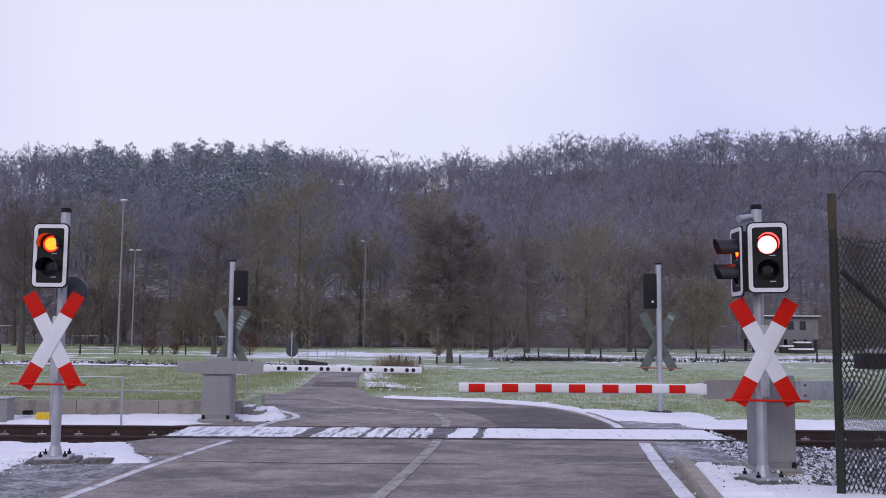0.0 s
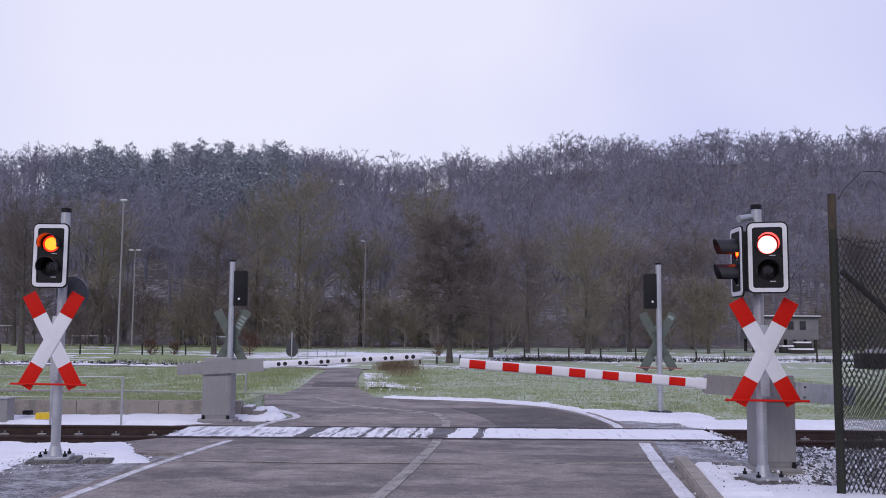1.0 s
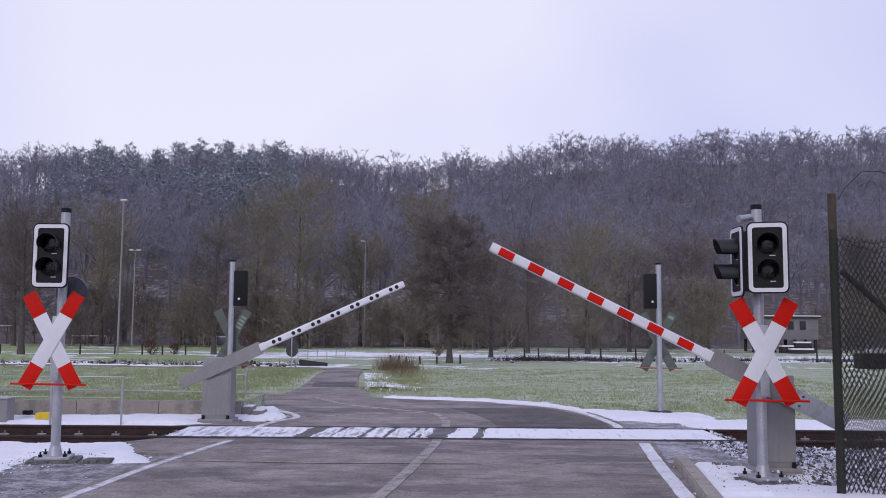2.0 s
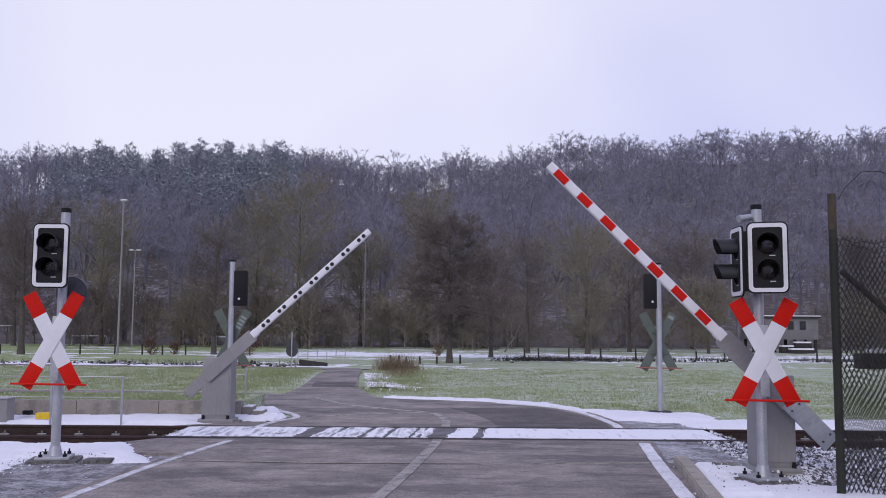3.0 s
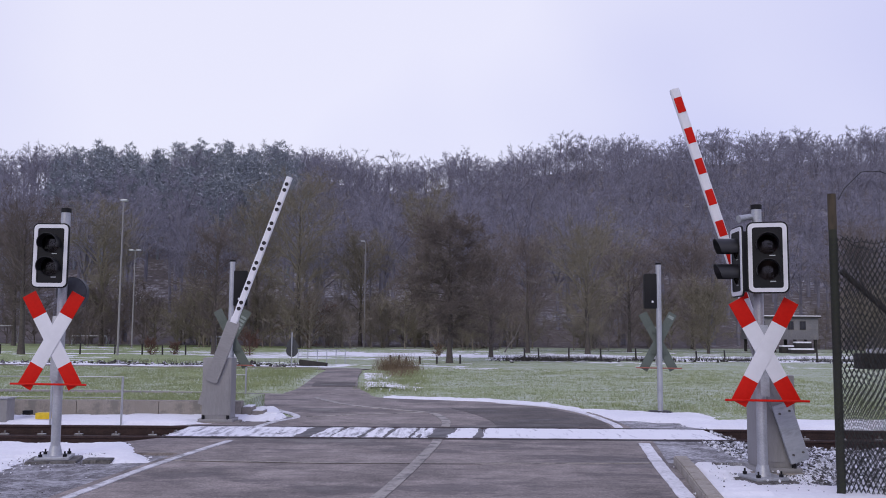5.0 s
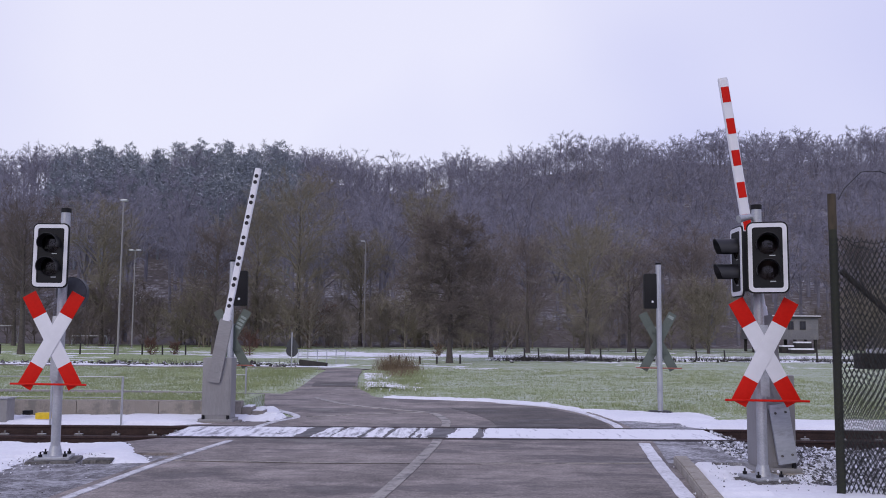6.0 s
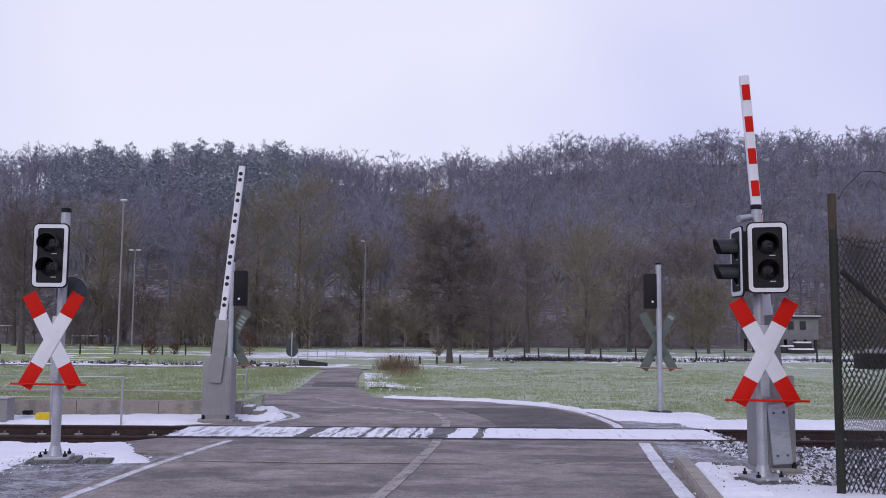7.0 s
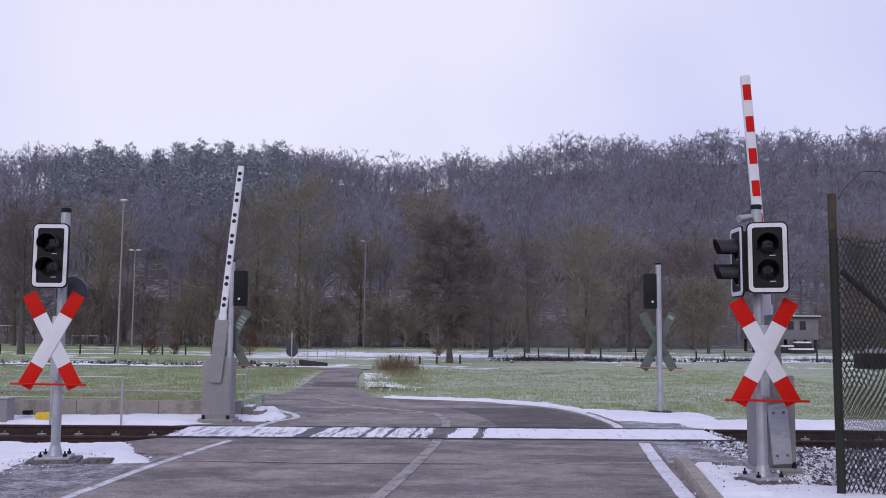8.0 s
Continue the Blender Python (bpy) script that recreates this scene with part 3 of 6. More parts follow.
# ---- snow lying on verge, deck and banks ----
def snow_depth(x, y):
    """Where the snow lies, above 0, and where it has melted, below 0."""
    def zone(x0, x1, y0, y1, soft=0.25):
        return smooth(x0 - soft, x0 + soft, x) * smooth(x1 + soft, x1 - soft, x) * smooth(y0 - soft, y0 + soft, y) * smooth(y1 + soft, y1 - soft, y)
    n = wave(x, y, 1.6, 5)
    fine = wave(x, y, 7.0, 6)
    crumb = wave(x, y, 23.0, 12)
    out = np.full_like(x, -1.0)

    def add(mask, strength=1.0):
        nonlocal out
        out = np.maximum(out, mask * 2 * strength - 1.0)
    right = np.interp(y, [p[1] for p in EDGE_RIGHT[:9]], [p[0] for p in EDGE_RIGHT[:9]])
    # bank behind the track on the outer side of the bend
    bend_y = np.interp(x, [-7, -3.2, -1.1, 0.9, 2.45, 2.95, 3.1], [23.8, 22.9, 21.9, 21.15, 19.8, 18.2, 16.0])
    strip = smooth(-0.05, 0.06, y - bend_y) * smooth(np.interp(x, [-3.5, -1, 1, 2.5], [0.9, 1.3, 1.5, 1.8]), 0.35, y - bend_y) * smooth(-1.9, -1.1, x) * (x < 2.95)
    add(strip, 0.95)
    add(smooth(0.05, 0.25, x - right) * zone(2.6, 5.2, 16.7, 19.2, 0.3) * smooth(19.4, 18.6, y + 0.45 * (x - 3.2)), 1.1)
    add(zone(4.4, 14, 15.75, 17.0, 0.2) * smooth(17.3, 16.9, y + 0.03 * (x - 4)), 1.05)
    # near right corner, round the signal
    kerb = np.interp(y, [8.5, 11.2], [2.53, 3.01])
    add(smooth(0.0, 0.15, x - kerb) * smooth(11.35, 11.1, y) * smooth(4.85, 4.4, x), 1.1)
    add(np.exp(-((x - kerb + 0.02) / 0.07) ** 2) * (y < 11.2), 0.85)
    # left verge
    add(smooth(11.05, 11.6, y + 0.2 * fine) * smooth(13.5, 13.2, y) * smooth(-3.85, -4.3, x + 0.45 * (y - 12.2)), 1.0)
    add(zone(-9, -5.0, 10.4, 11.6, 0.5), 0.58)
    add(zone(-40, -3.4, 15.65, 16.95, 0.15) * smooth(-3.0, -4.2, x), 1.1)
    # the island
    add(smooth(0.02, 0.2, -2.85 - x - 0.12 * np.abs(y - 17.1) * 2.2) * zone(-6, -2.5, 16.6, 19.3, 0.3), 1.0)
    # the deck: whole on one side of the lane, swept into streaks on the other
    deck = smooth(RAIL_NEAR + 0.06, RAIL_NEAR + 0.11, y) * smooth(RAIL_FAR - 0.05, RAIL_FAR - 0.11, y)
    whole = smooth(0.0, 0.25, x - 0.15 * (y - 14)) * smooth(4.45, 4.2, x) * (1 - 0.9 * np.exp(-((x - 0.62 - 0.1 * (y - 14.5)) / 0.1) ** 2))
    whole = np.maximum(whole, smooth(-2.5, -2.9, x - 0.25 * (y - 14)) * smooth(-4.3, -4.0, x))
    # bars of snow between wheel tracks, along the lane's direction
    s = x - 0.1 * (y - 14.5)
    streak = np.zeros_like(x)
    for x0, x1, k in ((-2.62, -2.2, 0.8), (-1.93, -1.68, 0.95), (-1.63, -1.24, 1.1), (-1.14, -0.86, 1.0), (-0.78, -0.47, 1.15), (-0.4, -0.33, 0.9), (-0.28, -0.17, 0.95)):
        streak = np.maximum(streak, k * smooth(x0 - 0.05, x0 + 0.05, s) * smooth(x1 + 0.05, x1 - 0.05, s))
    add(deck * np.maximum(whole, streak * 0.85), 1.0)
    d = out + 0.45 * n + 0.32 * fine + 0.17 * crumb * (1 - deck) + deck * 0.4 * wave(x * 1.0, y * 0.45, 15.0, 9)
    for px, py, q in ((-4.83, 11.35, 0.3), (3.63, 10.2, 0.24), (4.02, 10.85, 0.34), (-4.05, 16.35, 0.3), (4.43, 18.32, 0.24), (4.3, 10.1, 0.3), (3.3, 10.05, 0.2)):
        d = d - 1.7 * np.exp(-(((x - px) / 1.15) ** 2 + (y - py) ** 2) / q ** 2)
    # only real lying places: never on open carriageway
    return np.where(out > -0.98, d, -1.0)


def snow_height(x, y):
    d = snow_depth(x, y)
    on_deck = (y > RAIL_NEAR + 0.03) & (y < RAIL_FAR - 0.03) & (x > CROSS_L) & (x < CROSS_R)
    paved = (x > -3.2) & (x < 3.3) & (y > 9) & (y < 21)
    base = np.where(on_deck, 0.0068, land(x, y) + 0.012)
    base = np.where(paved & ~on_deck, np.maximum(base, -0.002), base)
    thick = np.where(on_deck, 0.006, 0.045)
    return base + thick * np.clip(d, -1, 1.2)


lattice("snow", np.unique(np.concatenate([np.arange(-18, -8, 0.09), np.arange(-8, 6, 0.04), np.arange(6, 14, 0.09)])), np.unique(np.concatenate([np.arange(8.4, 13.6, 0.035), np.arange(13.6, 25, 0.06)])), snow_height, (SNOW,), "thin wet snow lying along the verges and on the crossing panels", "snow", "stuff",
        top=lambda x, y: (snow_depth(x, y) > -0.35) & ((y < RAIL_NEAR - 0.1) | (y > RAIL_FAR + 0.1) | (x < CROSS_L) | (x > CROSS_R)))
lattice("snow", np.arange(CROSS_L, CROSS_R, 0.028), np.arange(RAIL_NEAR + 0.05, RAIL_FAR - 0.04, 0.026), snow_height, (SLUSH,), "thin swept snow on the crossing panels", "snow", "stuff",
        top=lambda x, y: snow_depth(x, y) > -0.35)


def pebbles(name, spots, sizes, material, label, category, seed=1):
    """Loose stones, each a squashed and turned rough octahedron, joined."""
    rng = np.random.RandomState(seed)
    base = np.array([(1, 0, 0), (-1, 0, 0), (0, 1, 0), (0, -1, 0), (0, 0, 1), (0, 0, -1), (0.62, 0.62, 0.45), (-0.62, -0.6, 0.4), (0.6, -0.62, -0.4)], float)
    bm = bmesh.new()
    for v in base:
        bm.verts.new(v)
    hull = bmesh.ops.convex_hull(bm, input=bm.verts[:])
    bm.verts.index_update()
    tri = np.array([[v.index for v in f.verts] for f in bm.faces if len(f.verts) == 3])
    bm.free()
    n = len(spots)
    sc = rng.uniform(0.6, 1.15, (n, 1, 3)) * np.asarray(sizes)[:, None, None]
    jit = base[None] * (1 + rng.uniform(-0.25, 0.25, (n, len(base), 1))) * sc
    a = rng.uniform(0, 6.28, n)
    c, s = np.cos(a)[:, None], np.sin(a)[:, None]
    b = rng.uniform(-0.8, 0.8, n)
    cb, sb = np.cos(b)[:, None], np.sin(b)[:, None]
    x, y, z = jit[..., 0], jit[..., 1], jit[..., 2]
    y, z = cb * y - sb * z, sb * y + cb * z
    x, y = c * x - s * y, s * x + c * y
    co = np.stack([x, y, z], -1) + np.asarray(spots)[:, None, :]
    me = bpy.data.meshes.new(name)
    faces = (tri[None] + (np.arange(n) * len(base))[:, None, None]).reshape(-1, 3)
    me.from_pydata(co.reshape(-1, 3).tolist(), [], faces.tolist())
    me.materials.append(material)
    return tagged(new(name, me), label, category, "", "stuff")


def snow_crumbs():
    """Crumbs and thin flakes of snow that fray the edges of the lying snow."""
    rng = np.random.RandomState(31)
    n = 60000
    x, y = rng.uniform(-8.5, 6, n), rng.uniform(8.6, 19.5, n)
    d = snow_depth(x, y)
    keep = (d > -0.93) & (d < 0.0) & (rng.uniform(0, 1, n) < 0.55 * (d + 1) ** 1.3) & ((y < RAIL_NEAR - 0.15) | (y > RAIL_FAR + 0.15))
    x, y = x[keep], y[keep]
    r = rng.uniform(0.006, 0.021, len(x))
    paved = (x > -3.2) & (x < 4.0) & (y > 9)
    z = np.where(paved, np.maximum(land(x, y), 0.0), land(x, y)) + 0.002
    pebbles("snow_lumps", list(zip(x, y, z)), r, SNOW, "loose crumbs of snow fraying the edges of the snow", "snow", 32)


def build_ballast():
    snow_crumbs()
    rng = np.random.RandomState(4)
    spots, sizes = [], []
    for x0, x1, y0, y1, n in ((4.45, 9, 12.3, 15.8, 3600), (3.85, 4.6, 11.5, 13.6, 700), (4.25, 7, 8.8, 12.4, 5200), (-14, -4.4, 12.8, 15.8, 2600)):
        x, y = rng.uniform(x0, x1, n), rng.uniform(y0, y1, n)
        z = land(x, y)
        r = rng.uniform(0.022, 0.055, n)
        keep = (np.abs(y - RAIL_NEAR) > 0.1) & (np.abs(y - RAIL_FAR) > 0.1)
        spots += [(a, b, c + d * 0.4) for a, b, c, d, k in zip(x, y, z, r, keep) if k]
        sizes += list(r[keep])
    pebbles("ballast", spots, sizes, STONE, "coarse grey track ballast with snow on the stones", "ballast", 2)
    spots, sizes = [], []
    for x0, x1, y0, y1, n in ((-14, -4.5, 13.05, 13.5, 420), (-14, -4.4, 15.45, 15.75, 260), (4.5, 9, 13.1, 13.5, 160), (4.5, 9, 15.45, 15.8, 140), (-14, -4.5, 14.0, 15.05, 160)):
        x, y = rng.uniform(x0, x1, n), rng.uniform(y0, y1, n)
        r = rng.uniform(0.015, 0.05, n)
        spots += [(a, b, c + d * 0.3) for a, b, c, d in zip(x, y, land(x, y), r)]
        sizes += list(r)
    pebbles("snow_lumps", spots, sizes, SNOW, "crumbled snow lumps along the rails", "snow", 6)
    spots, sizes = [], []
    for x0, x1, y0, y1, n in ((-8, -3.9, 9.0, 12.9, 500), (2.9, 4.6, 9.2, 11.4, 120), (3.3, 4.25, 9.9, 10.55, 440), (-5.3, -4.3, 10.9, 11.7, 180)):
        x, y = rng.uniform(x0, x1, n), rng.uniform(y0, y1, n)
        r = rng.uniform(0.003, 0.011, n)
        keep = (snow_depth(x, y) < -0.2) | (n < 450)
        spots += [(a, b, c + 0.008) for a, b, c, k in zip(x, y, np.maximum(land(x, y), snow_height(x, y)), keep) if k]
        sizes += list(r[keep])
    pebbles("gravel", spots, sizes, STONE, "scattered dark gravel on the snowy verge", "gravel", 3)


build_ballast()


# ---- crossing signals ----
def lamp_hole(bm, cx, cz, r, half_w, z0, z1, y):
    """A flat field with a round hole."""
    corners = [math.atan2(dz, dx) % (2 * math.pi) for dx in (half_w, -half_w) for dz in (z1 - cz, z0 - cz)]
    turns = sorted([2 * math.pi * (k + 0.5) / 24 for k in range(24)] + corners)
    n = len(turns)
    outer, ring = [], []
    for a in turns:
        c, s = math.cos(a), math.sin(a)
        q = min(half_w / max(abs(c), 1e-6), (z1 - cz if s > 0 else cz - z0) / max(abs(s), 1e-6))
        outer.append(bm.verts.new((cx + q * c, y, cz + q * s)))
        ring.append(bm.verts.new((cx + r * c, y, cz + r * s)))
    for k in range(n):
        j = (k + 1) % n
        bm.faces.new((outer[k], outer[j], ring[j], ring[k]))


def visor_mesh(r=0.13, length=0.2):
    """An open hood: a tube whose lower front is cut back."""
    bm = bmesh.new()
    n = 28
    rows = []
    for k in range(n + 1):
        a = radians(-22 + 224 * k / n)
        up = 0.5 + 0.5 * math.sin(a)
        ln = length * (0.55 + 0.45 * up ** 0.7)
        rows.append([bm.verts.new((q * math.cos(a), -d, q * math.sin(a))) for q, d in ((r, 0.0), (r, ln), (r - 0.006, ln), (r - 0.006, 0.0))])
    for p, q in zip(rows, rows[1:]):
        for i in range(4):
            bm.faces.new((p[i], q[i], q[(i + 1) % 4], p[(i + 1) % 4]))
    for r0 in (rows[0], rows[-1]):
        bm.faces.new(r0)
    bmesh.ops.recalc_face_normals(bm, faces=bm.faces[:])
    return bm


def signal_head(parent, m, glow, board=True, hood=0.2):
    """A two-lamp head that faces -y in its own space; returns it and its upper lamp."""
    head = part("signal_head", plate(bmesh.new(), rounded(0.33, 0.72, 0.03), 0.0, 0.2, rounded(0.30, 0.69, 0.02)), BLACK, parent)
    head.matrix_basis = m @ Matrix.Scale(0.95, 4) if board else m
    part("back_plate", box(bmesh.new(), -0.16, 0.16, 0.196, 0.222, -0.355, 0.355, 0.012), BLACK, head)
    bm = bmesh.new()
    lamp_hole(bm, 0, 0.153, 0.115, 0.155, 0.0, 0.35, 0.004)
    lamp_hole(bm, 0, -0.153, 0.115, 0.155, -0.35, 0.0, 0.004)
    bmesh.ops.recalc_face_normals(bm, faces=bm.faces[:])
    part("front_panel", bm, BLACK, head)
    if board:
        part("contrast_board", plate(bmesh.new(), rounded(0.47, 0.85, 0.075), 0.012, 0.03, rounded(0.325, 0.715, 0.025)), BLACK, head, "black backing board")
        part("white_border", plate(bmesh.new(), rounded(0.436, 0.816, 0.062), 0.0, 0.0115, rounded(0.34, 0.72, 0.028)), WHITE, head, "white rounded border")
    lamp = None
    for z in (0.153, -0.153):
        v = part("visor", visor_mesh(length=hood), HOOD, head, "black lamp hood")
        v.location = (0, 0.003, z)
        bm = bmesh.new()
        rings = []
        for q, d in ((0.113, 0.0), (0.09, -0.01), (0.05, -0.017), (0.0, -0.019)):
            rings.append([bm.verts.new((q * math.cos(2 * math.pi * k / 24), d, q * math.sin(2 * math.pi * k / 24))) for k in range(24 if q else 1)])
        for p, q in zip(rings, rings[1:]):
            for k in range(24):
                if len(q) > 1:
                    bm.faces.new((p[k], p[(k + 1) % 24], q[(k + 1) % 24], q[k]))
                else:
                    bm.faces.new((p[k], p[(k + 1) % 24], q[0]))
        bmesh.ops.recalc_face_normals(bm, faces=bm.faces[:])
        le = part("lens", bm, LENS, head, "round signal lens")
        le.location = (0, 0.012, z)
        part("maker_mark", box(bmesh.new(), 0.02, 0.085, -0.004, 0.003, z - 0.135, z - 0.125), ALU_PLATE, head)
        if z > 0 and glow is not None:
            # a cup with the glowing disc at its bottom, a bright core and a deep red rim that imitates bloom
            core = 0.106 if glow is GLOW_FACE else 0.085
            bm = bmesh.new()
            prof = [(0.0, -0.082), (core, -0.082), (0.109, -0.081), (0.109, -0.089), (0.113, -0.089), (0.113, -0.06), (0.03, -0.03), (0.0, -0.03)]
            rings = [[bm.verts.new((q * math.cos(2 * math.pi * k / 28), d, q * math.sin(2 * math.pi * k / 28))) for k in range(28 if q else 1)] for q, d in prof]
            for i, (p, q) in enumerate(zip(rings, rings[1:])):
                for k in range(28):
                    j = (k + 1) % 28
                    fc = bm.faces.new([v for v in dict.fromkeys((p[k % len(p)], p[j % len(p)], q[j % len(q)], q[k % len(q)]))])
                    fc.material_index = {0: 1, 1: 2}.get(i, 0)
            bmesh.ops.recalc_face_normals(bm, faces=bm.faces[:])
            me = mesh_of("lamp_insert", bm, BLACK, glow, GLOW_BLOOM)
            lamp = part("lamp_insert", me, None, head, "red lamp, lit until the barriers open")
            lamp.location = (0, 0.105, z)
    return head, lamp


def saltire(parent, z, y, front, tip, bar, back=0, shift=0.0):
    """The crossed white boards with red ends, and the rod below."""
    for side in (1, -1):
        lean = pose(shift, y + (0.0 if side > 0 else 0.014), z, 0, 28.5 * side, 0)
        b = part("cross_board", box(bmesh.new(), -0.09, 0.09, 0, 0.012, -0.35, 0.35, 0.003), front, parent)
        b.matrix_basis = lean
        for s in (1, -1):
            e = part("red_end", box(bmesh.new(), -0.09, 0.09, 0, 0.012, 0.35, 0.655, 0.003) if s > 0 else box(bmesh.new(), -0.09, 0.09, 0, 0.012, -0.655, -0.35, 0.003), tip, parent)
            e.matrix_basis = lean
    if back:
        # pale scuffed stickers on the back of one board
        for k in range(back):
            q = part("sticker", box(bmesh.new(), -0.06, 0.06, -0.003, 0.0, 0.0, 0.045 if back > 1 else 0.06), PALE_STICKER, parent)
            q.matrix_basis = pose(0, y, z, 0, 28.5, 0) @ pose(0, 0, 0.24 + 0.075 * k if back > 1 else 0.53)
    part("bracket", box(bmesh.new(), -0.05, 0.05, y + 0.026, y + 0.05, z - 0.5, z + 0.3, 0.004), GALV, parent)
    part("warning_rod", tube(bmesh.new(), (shift - 0.47, y - 0.03, z - 0.535), (shift + 0.47, y - 0.03, z - 0.545), 0.013, n=8), bar, parent, "thin red rod")


def signal_post(parent, h, r=0.057):
    part("post", tube(bmesh.new(), (0, 0, 0.03), (0, 0, h - 0.05), r, n=20), GALV, parent, "galvanised steel post")
    part("cap", tube(bmesh.new(), (0, 0, h - 0.055), (0, 0, h), r + 0.006, n=20), BLACK, parent, "black plastic cap")
    part("base_plate", box(bmesh.new(), -0.2, 0.2, -0.2, 0.2, 0.025, 0.06, 0.01, pose(0, 0, 0, 0, 0, 12)), GALV, parent)
    part("footing", box(bmesh.new(), -0.3, 0.3, -0.26, 0.26, -0.2, 0.025, 0.03, pose(0, 0, 0, 0, 0, 12)), FOOTING, parent)
    part("collar", tube(bmesh.new(), (0, 0, 0.06), (0, 0, 0.18), r + 0.03, r + 0.006, n=20), GALV, parent)
    for k in range(4):
        a = radians(57 + 90 * k)
        bm = tube(bmesh.new(), (0.2 * math.cos(a), 0.2 * math.sin(a), 0.04), (0.2 * math.cos(a), 0.2 * math.sin(a), 0.125), 0.011, n=8)
        tube(bm, (0.2 * math.cos(a), 0.2 * math.sin(a), 0.06), (0.2 * math.cos(a), 0.2 * math.sin(a), 0.09), 0.026, n=6)
        part("anchor_bolt", bm, BLACK, parent)


PALE_STICKER = surface("pale_scuffed_film", (0.2, 0.25, 0.22), (0.34, 0.38, 0.35), 40, 6, 0.6)
LAMPS = []


def build_signals():
    s = thing("crossing_signal", "crossing signal with lit lamp, white-red cross and bell", "signal", pose(-4.83, 11.35, -0.02), "crossing signals")
    signal_post(s, 3.17)
    head, lamp = signal_head(s, pose(-0.04, -0.32, 2.54, 0, 0, 2), GLOW_SIDE, hood=0.17)
    LAMPS.append(lamp)
    part("head_arm", box(bmesh.new(), -0.2, 0.05, -0.1, -0.06, 2.45, 2.68, 0.005), BLACK, s)
    saltire(s, 1.49, -0.17, WHITE, RED, RED, shift=-0.04)
    bm = tube(bmesh.new(), (0, 0, 0), (0, 0.09, 0), 0.2, 0.2, n=32)
    tube(bm, (0, -0.05, 0), (0, 0.0, 0), 0.11, 0.19, n=32)
    bell = part("bell", bm, DARK_GREY, s, "dark round warning bell")
    bell.location = (0.06, 0.12, 2.1)
    r = thing("crossing_signal", "crossing signal with two lamp heads over a white-red cross", "signal", pose(3.63, 10.27, -0.04), "crossing signals")
    signal_post(r, 3.14)
    head, lamp = signal_head(r, pose(0.01, -0.3, 2.505, 0, 0, -17), GLOW_FACE)
    LAMPS.append(lamp)
    head, lamp = signal_head(r, pose(-0.27, -0.06, 2.47, 0, 0, -92), GLOW_SIDE, hood=0.26)
    LAMPS.append(lamp)
    part("head_arm", box(bmesh.new(), -0.215, -0.06, -0.2, -0.02, 2.18, 2.76, 0.008), BLACK, r, "black side bracket")
    part("marker", box(bmesh.new(), -0.2, -0.17, -0.204, -0.199, 2.24, 2.3, 0.002), WHITE, r, "small white tag")
    part("head_arm", box(bmesh.new(), 0.0, 0.2, -0.1, -0.06, 2.35, 2.68, 0.005), BLACK, r)
    bm = tube(bmesh.new(), (0, 0, 2.93), (-0.09, -0.05, 3.0), 0.022, n=10)
    tube(bm, (-0.08, -0.05, 3.0), (-0.24, -0.1, 2.96), 0.032, 0.046, n=10)
    part("top_arm", bm, GALV, r, "small galvanised arm")
    saltire(r, 1.45, -0.17, WHITE, RED, RED)
    for x, y, dx in ((4.43, 18.32, -0.1), (-4.32, 18.3, 0.12)):
        b = thing("crossing_signal", "crossing signal seen from behind, grey-green cross and black lamp head", "signal", pose(x, y, 0.0), "crossing signals")
        part("post", tube(bmesh.new(), (0, 0, 0.0), (0, 0, 3.02), 0.055, n=18), GALV, b, "galvanised steel post")
        part("cap", tube(bmesh.new(), (0, 0, 3.02), (0, 0, 3.06), 0.06, n=18), BLACK, b)
        part("base_plate", box(bmesh.new(), -0.2, 0.2, -0.2, 0.2, 0.0, 0.05, 0.01), BLACK, b)
        part("footing", box(bmesh.new(), -0.26, 0.26, -0.26, 0.26, -0.2, 0.0, 0.02), CONCRETE, b)
        head, _ = signal_head(b, pose(dx, 0.2, 2.48, 0, 0, 180 + (8 if dx > 0 else -8)), None, board=False)
        part("marker", box(bmesh.new(), -0.02, 0.02, 0.222, 0.23, -0.24, -0.2, 0.004), WHITE, head)
        saltire(b, 1.45, 0.1, GREEN_BACK, GREEN_BACK, RED_BACK, 4 if dx > 0 else 1)
        part("clamp", box(bmesh.new(), -0.12, 0.12, 0.075, 0.099, 1.62, 1.66), GREEN_BACK, b)
        part("clamp", box(bmesh.new(), -0.16, 0.16, 0.075, 0.099, 1.2, 1.24), GREEN_BACK, b)


build_signals()


# ---- barriers ----
BOOMS = []


